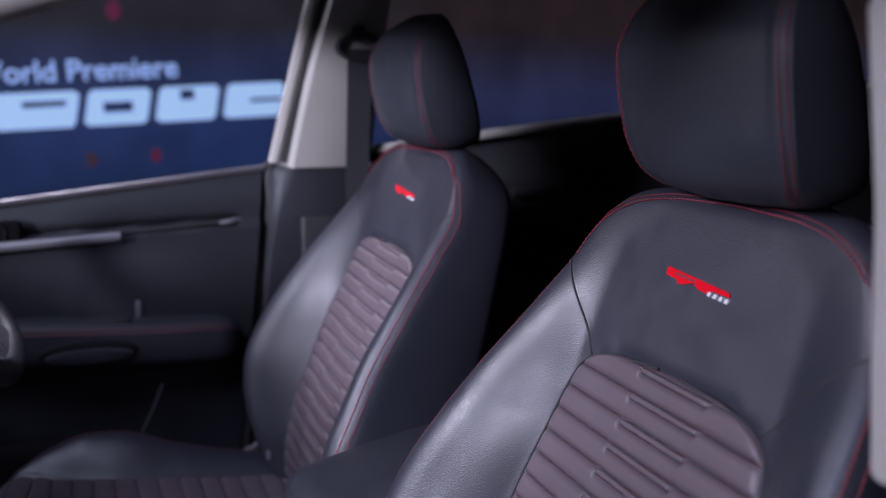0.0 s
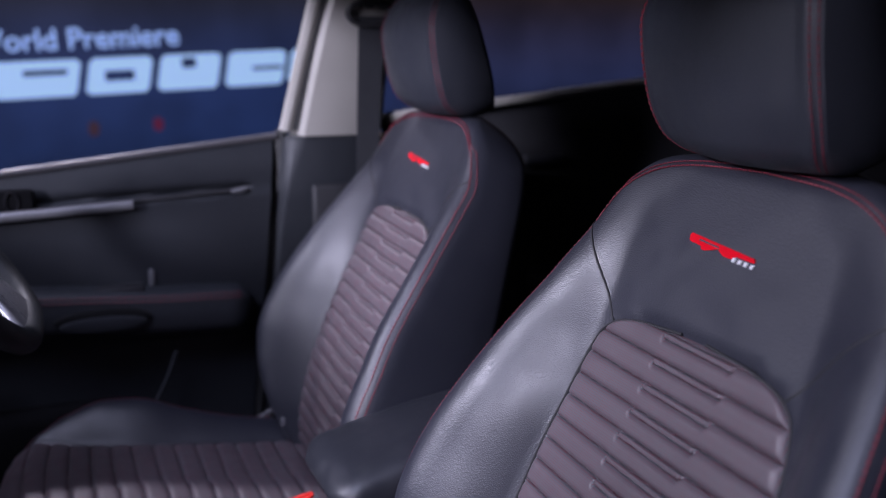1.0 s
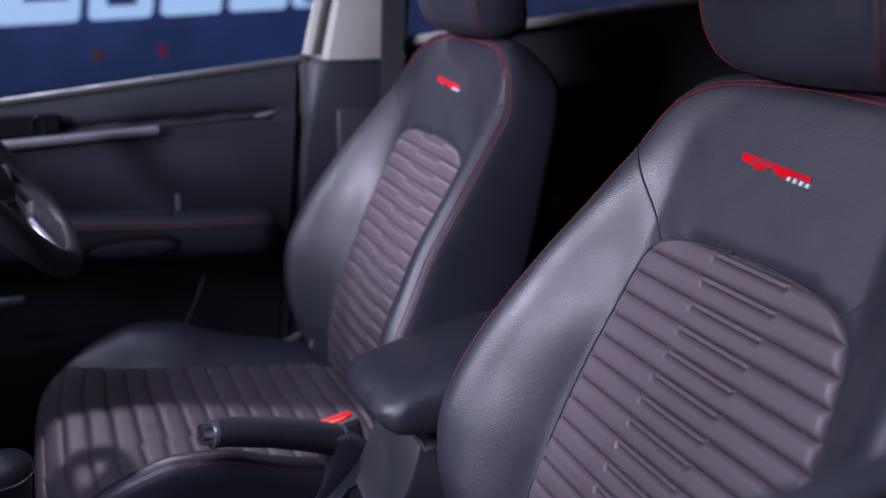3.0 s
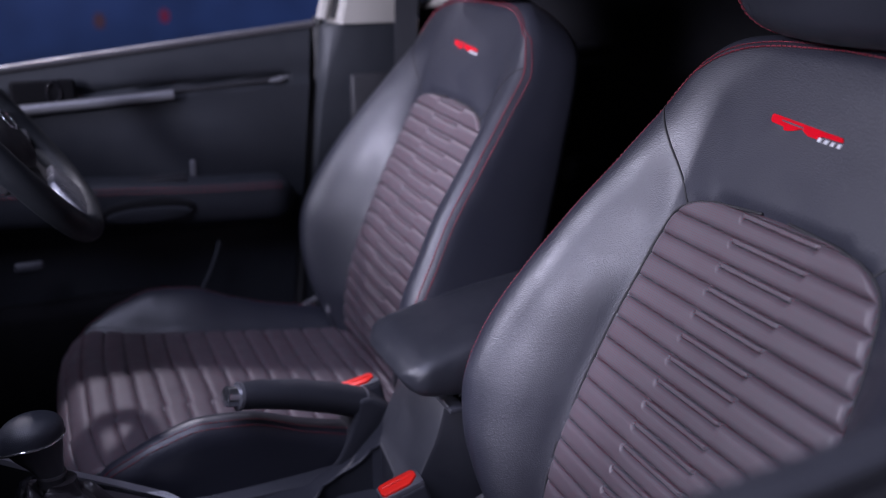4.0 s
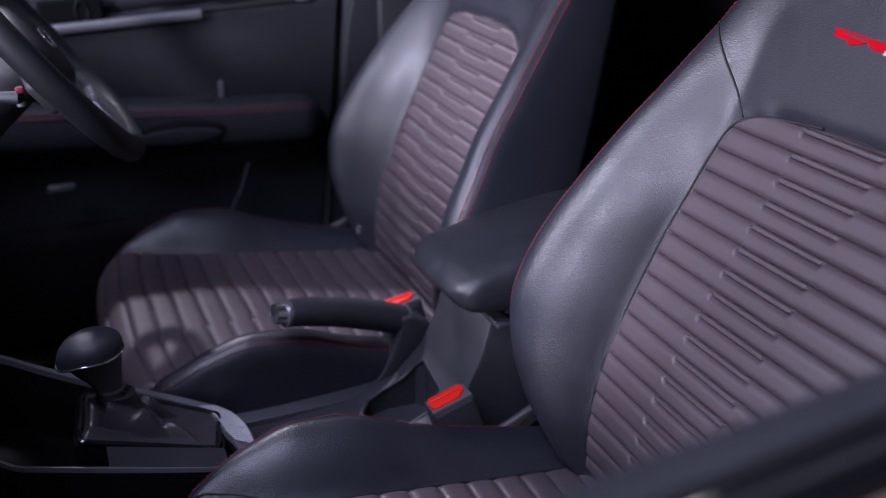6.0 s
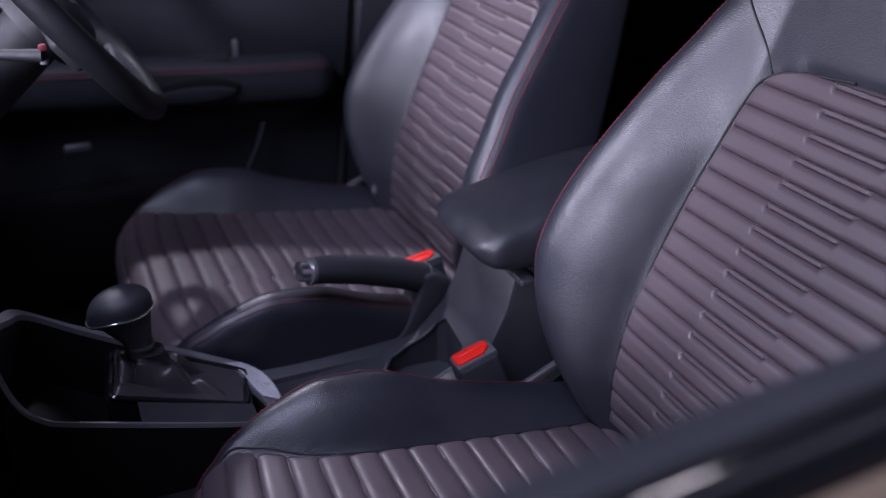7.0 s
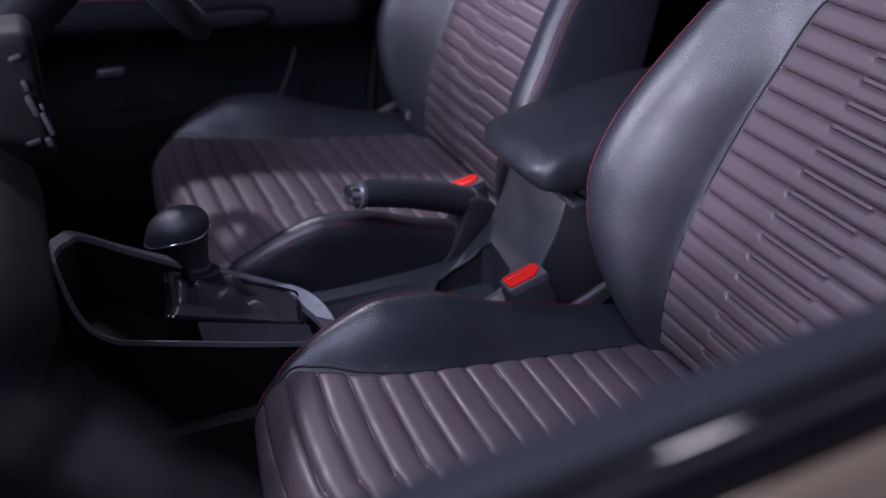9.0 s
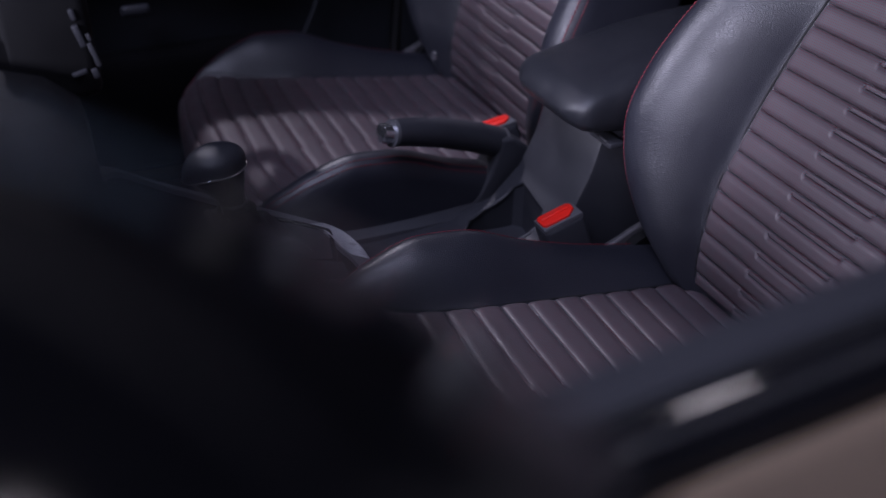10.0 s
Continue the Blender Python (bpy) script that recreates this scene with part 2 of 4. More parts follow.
def stitches(path, normals, length=0.0042, gap=0.0022, r=0.0006):
    """Short raised thread stitches along a path."""
    path = np.asarray(path, float)
    seg = np.linalg.norm(np.diff(path, axis=0), axis=1)
    acc = np.concatenate([[0], np.cumsum(seg)])
    out = []
    s = 0.0
    while s + length < acc[-1]:
        p = [np.array([np.interp(s + q * length, acc, path[:, k]) for k in range(3)]) for q in (0, 0.5, 1)]
        nn = np.array([np.interp(s, acc, normals[:, k]) for k in range(3)])
        out.append(tube([p[0] - nn * r * 0.5, p[1] + nn * r * 0.8, p[2] - nn * r * 0.5], r, 5))
        s += length + gap
    return join(*out)


# ---- the place round the car ----
CY = -0.036
solid("ground", extrude([(-14, -14), (14, -14), (14, 14), (-14, 14)], -0.12, 0.0, axis="z"), FLOORM, "dark polished exhibition hall floor", "floor", kind="structure")
solid("wall_north", extrude([(-14, 12.0), (14, 12.0), (14, 12.2), (-14, 12.2)], 0, 7, axis="z"), HALL, "dark hall wall hung with black cloth", "wall", kind="structure")
solid("wall_south", extrude([(-14, -12.2), (14, -12.2), (14, -12.0), (-14, -12.0)], 0, 7, axis="z"), HALL, "dark hall wall hung with black cloth", "wall", kind="structure")
solid("wall_east", extrude([(12.0, -12), (12.2, -12), (12.2, 12), (12.0, 12)], 0, 7, axis="z"), HALL, "dark hall wall hung with black cloth", "wall", kind="structure")
solid("wall_west", extrude([(-12.2, -12), (-12.0, -12), (-12.0, 12), (-12.2, 12)], 0, 7, axis="z"), HALL, "dark hall wall hung with black cloth", "wall", kind="structure")
solid("ceiling", extrude([(-14, -14), (14, -14), (14, 14), (-14, 14)], 7.0, 7.15, axis="z"), HALL, "dark hall ceiling", "ceiling", kind="structure")

# the stage screen behind the car
SX, SY = 1.2, 4.0
sm = bpy.data.materials.new("screen_glow")
sm.use_nodes = True
nt = sm.node_tree
b = nt.nodes["Principled BSDF"]
b.inputs["Base Color"].default_value, b.inputs["Roughness"].default_value = (0.01, 0.01, 0.012, 1), 0.35
tc, sep = nt.nodes.new("ShaderNodeTexCoord"), nt.nodes.new("ShaderNodeSeparateXYZ")
nt.links.new(tc.outputs["Object"], sep.inputs[0])
ramp = nt.nodes.new("ShaderNodeValToRGB")
mr = nt.nodes.new("ShaderNodeMapRange")
mr.inputs[1].default_value, mr.inputs[2].default_value = 0.0, 2.6
nt.links.new(sep.outputs[2], mr.inputs[0])
nt.links.new(mr.outputs[0], ramp.inputs[0])
el = ramp.color_ramp.elements
el[0].position, el[0].color = 0.10, (0.004, 0.007, 0.022, 1)
el[1].position, el[1].color = 1.0, (0.012, 0.010, 0.013, 1)
for pos, col in ((0.30, (0.010, 0.022, 0.085, 1)), (0.42, (0.013, 0.025, 0.095, 1)), (0.52, (0.014, 0.020, 0.06, 1)), (0.60, (0.014, 0.013, 0.018, 1))):
    e_ = el.new(pos)
    e_.color = col
nz = nt.nodes.new("ShaderNodeTexNoise")
nz.inputs["Scale"].default_value, nz.inputs["Detail"].default_value = 2.2, 3
nt.links.new(tc.outputs["Object"], nz.inputs["Vector"])
mm = nt.nodes.new("ShaderNodeMix")
mm.data_type, mm.blend_type = "RGBA", "MULTIPLY"
mm.inputs[0].default_value = 0.75
nt.links.new(ramp.outputs[0], mm.inputs[6])
rm = nt.nodes.new("ShaderNodeMapRange")
rm.inputs[1].default_value, rm.inputs[2].default_value, rm.inputs[3].default_value, rm.inputs[4].default_value = 0.3, 0.7, 0.5, 1.4
nt.links.new(nz.outputs["Fac"], rm.inputs[0])
nt.links.new(rm.outputs[0], mm.inputs[7])
fx = nt.nodes.new("ShaderNodeMapRange")
fx.inputs[1].default_value, fx.inputs[2].default_value = -0.5, 0.5
nt.links.new(sep.outputs[0], fx.inputs[0])
far = nt.nodes.new("ShaderNodeMix")
far.data_type = "RGBA"
nt.links.new(fx.outputs[0], far.inputs[0])
nt.links.new(mm.outputs[2], far.inputs[6])
dim = nt.nodes.new("ShaderNodeMix")
dim.data_type, dim.blend_type = "RGBA", "MULTIPLY"
dim.inputs[0].default_value = 1.0
dim.inputs[7].default_value = (1.1, 0.75, 0.62, 1)
nt.links.new(mm.outputs[2], dim.inputs[6])
nt.links.new(dim.outputs[2], far.inputs[7])
nt.links.new(far.outputs[2], b.inputs["Emission Color"])
b.inputs["Emission Strength"].default_value = 1.0
screen = thing("stage_screen", (SX, SY, 0.0), "wide blue glowing stage screen with white lettering", "screen")
part("screen_panel", rbox((SX, SY + 0.06, 1.75), (9.0, 0.1, 3.3), 0.01, 1), sm, screen)
part("screen_frame", join(rbox((SX, SY + 0.06, 3.44), (9.2, 0.16, 0.08), 0.01, 1), rbox((SX, SY + 0.06, 0.06), (9.2, 0.16, 0.08), 0.01, 1)), PLASTIC_DARK, screen)
GLYPH = mat("screen_letters", (0.5, 0.6, 0.8), 0.5, emit=((0.36, 0.60, 0.95), 0.62), vary=0.02)
GLYPH_SOFT = mat("screen_small_letters", (0.5, 0.6, 0.8), 0.5, emit=((0.24, 0.40, 0.85), 0.65), vary=0.02)
GLOW_RED = mat("screen_red_lights", (0.02, 0.004, 0.006), 0.5, emit=((0.15, 0.015, 0.06), 0.5), vary=0.02)
GLOW_AMBER = mat("screen_amber_lights", (0.02, 0.008, 0.005), 0.5, emit=((0.045, 0.022, 0.040), 0.7), vary=0.02)
TILT = Matrix.Translation((-0.35, SY, 1.2)) @ Matrix.Rotation(radians(-2.7), 4, "Y")


def word_mesh(text):
    font = bpy.data.curves.new("words", "FONT")
    font.body, font.size, font.extrude, font.offset = text, 0.143, 0.004, 0.0022
    fo = new("words_source", font)
    bpy.context.view_layer.update()
    wm = bpy.data.meshes.new_from_object(fo.evaluated_get(bpy.context.evaluated_depsgraph_get()))
    bpy.data.objects.remove(fo)
    return np.array([v.co[:] for v in wm.vertices]), [tuple(p.vertices) for p in wm.polygons]


whole = word_mesh("World Premiere")[0][:, 0].max()
for text in ("World", "Premiere"):
    g = word_mesh(text)
    shift = whole - g[0][:, 0].max() if text == "Premiere" else 0.0
    part("word", moved(g, TILT @ Matrix.Translation((-0.47 + shift, 0, 0.06)) @ Matrix.Rotation(radians(90), 4, "X")), GLYPH_SOFT, screen, "pale blue word " + text)


def glyph_block(x0, x1, z0, z1, slot, lean=0.03):
    """A leaning rounded slab with a dark slot: one plain mark of the big word."""
    poly = [(x0 + 0.02, z0), (x1 - 0.02, z0), (x1, z0 + 0.02), (x1 + lean, z1 - 0.02), (x1 + lean - 0.02, z1), (x0 + lean + 0.02, z1), (x0 + lean, z1 - 0.02), (x0, z0 + 0.02)]
    g = extrude(poly, -0.006, 0.004, 0.0, "y")
    cut = rbox(((x0 + x1 + lean) / 2 + slot[0], -0.008, (z0 + z1) / 2 + slot[1]), slot[2:], 0.002, 1)
    return moved(g, TILT), moved(cut, TILT)


for x0, x1, slots in ((-0.42, -0.02, ((0.05, 0.03, 0.2, 0.004, 0.028),)), (0.02, 0.32, ((0.0, 0.0, 0.14, 0.004, 0.05),)), (0.36, 0.66, ((0.0, 0.045, 0.07, 0.004, 0.05),)), (0.70, 1.00, ((0.06, 0.0, 0.16, 0.004, 0.02),)), (1.03, 1.25, ((0.0, -0.05, 0.12, 0.004, 0.03),))):
    z0, z1 = -0.165, 0.01
    for sl in slots:
        a, c = glyph_block(x0, x1, z0, z1, sl)
        blk = part("mark", a, GLYPH, screen, "pale blue glowing slab mark")
        part("slot", c, sm, blk)
for px, pz, r, m_ in ((0.01, 0.885, 0.035, GLOW_RED), (-0.30, 0.87, 0.04, GLOW_AMBER), (-0.16, 1.60, 0.05, GLOW_RED)):
    an = np.arange(12) / 12 * 6.283
    part("light_dot", extrude([(px + r * 0.7 * math.cos(a), pz + r * math.sin(a)) for a in an], SY - 0.002, SY + 0.012, axis="y"), m_, screen)


# ---- the car's shell ----
def belt(x):
    return 1.130 + 0.107 * x


solid("car_floor", rbox((0.2, CY, 0.36), (2.6, 1.5, 0.04), 0.01, 1), CARPET_SHADE, "black carpeted car floor", "car floor", kind="structure")
solid("car_roof", extrude([(-0.41, 1.430), (-0.37, 1.418), (-0.2, 1.475), (0.1, 1.53), (0.6, 1.555), (1.72, 1.53), (1.72, 1.57), (0.6, 1.60), (0.1, 1.575), (-0.2, 1.51)], CY - 0.60, CY + 0.60, 0.008), HEADLINER, "light grey car headliner", "car roof", kind="structure")
solid("car_back_wall", rbox((1.75, CY, 0.95), (0.06, 1.45, 1.2), 0.02, 2), CARPET_SHADE, "dark rear end of the cabin", "car body", kind="structure")

# driver's door, seen from inside
door = thing("door_1", (-0.6, 0.72, 0.42), "closed driver's door with dark grey trim and padded armrest", "car door", kind="structure")


def door_edge(z):
    return -0.135 - 0.057 * (1.106 - z) / 0.516


def door_y(x, z):
    """Inner surface of the trim: upper pad, groove, flat middle, lower part stepping in."""
    y = 0.672 + 0.0 * x
    up = z - (belt(x) - 0.075)
    y = y + 0.012 * np.clip(up / 0.06, 0, 1) ** 2
    g = z - (1.012 + 0.03 * (x + 0.4))
    y = y + 0.010 * np.exp(-(g / 0.007) ** 2) * (x < -0.19)
    y = y - 0.008 * np.clip(-g / 0.012, 0, 1)
    y = y + 0.02 * np.clip((0.80 - z) / 0.05, 0, 1)
    return y


rows = []
for k in np.linspace(0, 1, 110):
    xs = np.linspace(0, 1, 120)
    row = []
    for a in xs:
        z = 0.42 + k * (belt(-0.6) - 0.42)
        x = -1.15 + a * (door_edge(z) + 1.15)
        z = 0.42 + k * (belt(x) - 0.428)
        row.append((x, float(door_y(x, z)), z))
    rows.append(row)
rows.append([(x, 0.735, z + 0.001) for x, y, z in rows[-1]])
for k in (1,):
    rows.insert(0, [(x, 0.735, z) for x, y, z in rows[0]])
part("trim_panel", grid(rows), DOORTRIM, door)
xs = np.linspace(-1.15, -0.132, 40)
part("sill_strip", tube([(x, 0.684, belt(x) - 0.008) for x in xs], 0.0065, 8), SILL, door, "paler sill strip")
part("outer_skin", extrude([(0.74, 0.30), (0.80, 0.32), (0.84, 0.75), (0.79, 1.03), (0.74, 1.05)], -1.15, -0.13, 0.004, "x"), PAINT, door)
# armrest: a long pad with a rounded end and a dark oval for a grab recess
ARM_Z = crv((0, 0.846), (0.44, 0.827), (0.76, 0.811), (1, 0.806))
ARM_SEAM = crv((-0.78, 0.866), (-0.50, 0.849), (-0.33, 0.838), (-0.2, 0.834))
rings = []
for a in np.linspace(0, 1, 40):
    x = -0.78 + a * 0.592
    end = min(1, (1 - a) / 0.08)
    k = math.sqrt(max(0.02, 1 - (1 - end) ** 2))
    cz, hz, hy = float(ARM_Z(a)), 0.042 * k, 0.052 * k
    th = np.arange(24) / 24 * 2 * math.pi
    rings.append([(x, 0.662 + hy * np.sign(math.cos(t)) * abs(math.cos(t)) ** 0.55, cz + hz * np.sign(math.sin(t)) * abs(math.sin(t)) ** 0.6) for t in th])
arm = part("armrest", loft(rings), DOORTRIM, door, "dark padded armrest with red stitching")
pth = np.array([(x, 0.609, float(ARM_SEAM(x))) for x in np.linspace(-0.76, -0.215, 60)])
part("stitching", stitches(pth, np.tile((0, -1, 0), (60, 1)), 0.007, 0.0025, 0.0009), THREAD, arm)
part("stitching", stitches(pth + [0, 0.004, 0.007], np.tile((0, -1, 0), (60, 1)), 0.007, 0.0025, 0.0009), THREAD, arm)
def oval(cx, cz, rx, rz, y0, y1):
    return extrude([(cx + rx * math.cos(t), cz + rz * math.sin(t)) for t in np.arange(28) / 28 * 6.2832], y0, y1, 0.003, "y")


# raised oval, its dark colour replaces the shade inside the grab recess
part("grab_shade_plate", oval(-0.452, 0.817, 0.078, 0.019, 0.604, 0.62), SHADE_BLACK, arm, "dark oval plate in place of the grab recess's shade")
part("grab_pad", oval(-0.452, 0.810, 0.070, 0.013, 0.601, 0.62), DOORTRIM, arm)
part("switch_panel", rbox((-0.50, 0.655, 0.856), (0.24, 0.05, 0.014), 0.005, 2), PLASTIC_DARK, door)
part("switch", rbox((-0.366, 0.664, 0.868), (0.010, 0.012, 0.034), 0.004, 2), SATIN, door, "small satin lock lever")
pull = [(-0.66 + 0.27 * a, 0.653, 0.989 + 0.012 * a) for a in np.linspace(0, 1, 20)]
rings = [[(p[0], p[1] + 0.008 * math.cos(t), p[2] + 0.009 * math.sin(t)) for t in np.arange(12) / 12 * 6.2832] for p in pull]
part("handle_strip", loft(rings), SATIN, door, "satin silver trim strip")
# a raised block, blackened to pass for the shaded handle hollow
part("handle_shade_block", rbox((-0.592, 0.662, 1.017), (0.10, 0.014, 0.038), 0.017, 5), CARPET_SHADE, door, "round-ended block with the handle hollow's shade as its colour")
part("inner_handle", tube([(-0.577 + 0.010 * math.cos(t), 0.654, 1.016 + 0.017 * math.sin(t)) for t in np.arange(20) / 20 * 6.2832], 0.0024, 8, True), GLOSS, door, "thin dark handle ring")
part("trim_line", tube([(x, 0.668, 1.004 + 0.06 * (x + 0.39)) for x in np.linspace(-0.39, -0.20, 16)], 0.005, 8), PLASTIC_DARK, door, "dark groove moulding")
part("trim_tip", tube([(-0.222, 0.662, 1.0135), (-0.205, 0.661, 1.0155), (-0.190, 0.663, 1.019)], [0.003, 0.0055, 0.003], 8), SATIN, door)
# pocket made near-black, shade below the armrest put into the colour
part("pocket", rbox((-0.66, 0.660, 0.55), (0.50, 0.06, 0.22), 0.03, 4), CARPET_SHADE, door, "map pocket with the lower door's shade in its colour")
part("release_lever", rbox((-0.6486, 0.622, 0.737), (0.046, 0.014, 0.018), 0.006, 3), PLASTIC, door, "small dark lever")
part("pocket_edge", tube([(-0.395, 0.63, 0.60), (-0.375, 0.628, 0.65), (-0.35, 0.628, 0.70), (-0.335, 0.63, 0.74)], 0.004, 6), DOORTRIM, door)
# the door's window frame, rear post and glass
post = [(-0.118, 0.675, belt(-0.12)), (-0.085, 0.66, 1.26), (-0.052, 0.62, 1.42), (-0.03, 0.57, 1.53)]
part("frame_post", tube(post, 0.012, 8), TRIM_LIGHT, door, "beige window frame post")
part("frame_seal", tube([(p[0] + 0.018, p[1] - 0.004, p[2]) for p in post], 0.009, 8), RUBBER, door)
roofside = [(-1.05, 0.56, 1.17), (-0.80, 0.575, 1.29), (-0.57, 0.585, 1.375), (-0.40, 0.58, 1.43), (-0.2, 0.57, 1.49), (0.0, 0.565, 1.525), (0.6, 0.56, 1.56), (1.5, 0.55, 1.54)]
solid("roof_rail_far", tube(roofside, [0.045, 0.04, 0.038, 0.038, 0.04, 0.04, 0.04, 0.04], 10), TRIM_LIGHT, "grey trimmed roof rail over the driver's door", "roof rail", kind="structure")
solid("roof_rail_near", tube([(x, 2 * CY - y, z) for x, y, z in roofside], [0.04, 0.035, 0.032, 0.032, 0.034, 0.04, 0.04, 0.04], 10), TRIM_LIGHT, "grey trimmed roof rail over the passenger door", "roof rail", kind="structure")

# pillars between the doors: pale above, dark below
for name, side in (("pillar_far", 1), ("pillar_near", -1)):
    fy = lambda y: CY + side * (y - CY)
    pil = thing(name, (-0.03, fy(0.69), 0.4), "pillar between the doors, pale grey above and dark below", "car pillar", kind="structure")
    rings = []
    for z, x0, x1, y in ((1.108 if side > 0 else 1.062, -0.100, 0.055, 0.648 if side > 0 else 0.596), (1.118, -0.100, 0.06, 0.645 if side > 0 else 0.590), (1.2, -0.083, 0.066, 0.638 if side > 0 else 0.583), (1.3, -0.062, 0.074, 0.622 if side > 0 else 0.567), (1.4, -0.038, 0.082, 0.598), (1.52, -0.005, 0.10, 0.55)):
        if side < 0:
            x0 = -0.114 + 0.01 * (z - 1.07)
        rings.append([(x0 + 0.004, fy(y + 0.012), z), (x0 + 0.012, fy(y + 0.002), z), (x0 + 0.03, fy(y), z), (x1 - 0.02, fy(y), z), (x1, fy(y + 0.012), z), (x1, fy(y + 0.07), z), (x0, fy(y + 0.07), z)])
    part("upper_trim", loft(rings, flip=side < 0), TRIM_LIGHT, pil, "pale grey plastic trim")
    rings = []
    for z, x0, x1, y in ((0.42, -0.20, 0.06, 0.70), (0.6, -0.172, 0.06, 0.68), (0.8, -0.152, 0.06, 0.668), (0.96, -0.134, 0.06, 0.66), (1.0, -0.126, 0.06, 0.655), (1.10, -0.112, 0.06, 0.652), (1.107, -0.110, 0.058, 0.656)):
        rings.append([(x0 - 0.006, fy(y + 0.02), z), (x0 + 0.006, fy(y + 0.004), z), (x0 + 0.03, fy(y), z), (x1 - 0.02, fy(y), z), (x1, fy(y + 0.012), z), (x1, fy(y + 0.07), z), (x0 - 0.04, fy(y + 0.07), z)])
    part("lower_trim", loft(rings, flip=side < 0), DOORTRIM, pil)
    if side > 0:
        part("lower_panel", rbox((-0.015, 0.651, 0.90), (0.125, 0.014, 0.24), 0.008, 3), PLASTIC_DARK, pil)
        part("door_seal", tube([(door_edge(z) + 0.012, 0.69, z) for z in np.linspace(0.42, 1.118, 12)], 0.011, 6), RUBBER, pil)
belt_thing = thing("seat_belt", (0.03, 0.62, 1.30), "black seat belt webbing hanging from its pillar guide", "seat belt")
web = [[(x, y + d, z) for x, d in ((x0, 0), (x0 + w, 0), (x0 + w, 0.003), (x0, 0.003))] for z, y, x0, w in ((1.318, 0.604, 0.002, 0.052), (1.29, 0.611, 0.003, 0.051), (1.22, 0.624, 0.005, 0.045), (1.13, 0.636, 0.006, 0.043), (1.05, 0.642, 0.007, 0.043), (0.9, 0.648, 0.010, 0.043), (0.75, 0.655, 0.014, 0.043))]
part("webbing", loft(web), WEBBING, belt_thing)
part("guide", tube([(0.024 + 0.041 * math.cos(t), 0.606, 1.322 + 0.020 * math.sin(t)) for t in np.arange(20) / 20 * 6.2832], 0.006, 8, True), PLASTIC_DARK, belt_thing, "black loop guide")
part("anchor", rbox((-0.176, 0.482, 0.643), (0.022, 0.012, 0.020), 0.005, 2), CHROME, belt_thing)
part("guide_cap", tube([(0.022, 0.632, 1.345), (0.022, 0.60, 1.345)], 0.014, 16), PLASTIC_DARK, belt_thing)

# rear doors: dark panels with a pale sill line
for name, side in (("door_2", 1), ("door_3", -1)):
    fy = lambda y: CY + side * (y - CY)
    rd = thing(name, (0.5, fy(0.72), 0.42), "closed rear door with black trim and pale sill line", "car door", kind="structure")
    rows = [[(x, fy(y), belt(x) if z > 1 else z) for x in np.linspace(0.07, 1.7, 30)] for z, y in ((0.42, 0.735), (0.42, 0.67), (0.6, 0.66), (0.8, 0.66), (0.97, 0.67), (1.1, 0.69), (1.1, 0.74))]
    part("trim_panel", grid(rows, flip=side < 0), PLASTIC_DARK, rd)
    part("sill_strip", tube([(x, fy(0.665), belt(x) - 0.001) for x in np.linspace(0.07, 1.7, 20)], 0.009, 8), TRIM_LIGHT, rd, "pale sill strip")
    part("armrest", rbox((0.62, fy(0.64), 0.80), (0.5, 0.07, 0.06), 0.02, 4), PLASTIC_DARK, rd)
    part("inner_handle", rbox((0.40, fy(0.655), 1.045), (0.09, 0.016, 0.02), 0.006, 3), PLASTIC, rd)
    part("outer_skin", extrude([(fy(0.74), 0.30), (fy(0.80), 0.32), (fy(0.84), 0.75), (fy(0.79), 1.1), (fy(0.74), 1.1)], 0.07, 1.7, 0.004, "x"), PAINT, rd)

rest = thing("rear_seat", (0.75, CY, 0.38), "dark rear bench seat deep in the cabin", "car seat")
part("cushion", rbox((0.72, CY, 0.50), (0.50, 1.20, 0.20), 0.06, 4), SHADE_BLACK, rest)
part("backrest", rbox((1.05, CY, 0.86), (0.16, 1.20, 0.62), 0.06, 4, Matrix.Rotation(radians(14), 4, "Y")), SHADE_BLACK, rest)

# passenger door, seen over its sill from outside
pd = thing("door_4", (-0.6, -0.80, 0.3), "gold beige passenger door with its window down", "car door", kind="structure")


def sill_sweep(prof, x0, x1, n=40):
    rings = []
    for x in np.linspace(x0, x1, n):
        bow = 0.010 * ((x + 0.5) / 0.5) ** 2 if x < -0.5 else 0
        rings.append([(x, y + bow, belt(x) - 0.014 + dz) for y, dz in prof])
    return loft(rings)


part("inner_trim", sill_sweep([(-0.768, -0.5), (-0.745, -0.45), (-0.755, -0.06), (-0.768, -0.008), (-0.774, 0.0), (-0.784, 0.001), (-0.789, -0.003), (-0.789, -0.5)], -1.15, -0.10), SILL_NEAR, pd, "grained grey inner sill")
part("window_seal", sill_sweep([(-0.7895, -0.02), (-0.7895, -0.004), (-0.792, -0.006), (-0.794, -0.012), (-0.794, -0.03)], -1.15, -0.10), RUBBER, pd)
part("outer_moulding", sill_sweep([(-0.7945, -0.03), (-0.7945, -0.003), (-0.7965, 0.001), (-0.800, 0.0012), (-0.805, -0.002), (-0.809, -0.007), (-0.811, -0.014), (-0.811, -0.03)], -1.15, -0.10), GLOSS, pd, "gloss black window moulding")
part("bright_line", sill_sweep([(-0.8035, -0.004), (-0.8040, -0.0005), (-0.8052, -0.0014), (-0.806, -0.006)], -0.66, -0.10), CHROME, pd)
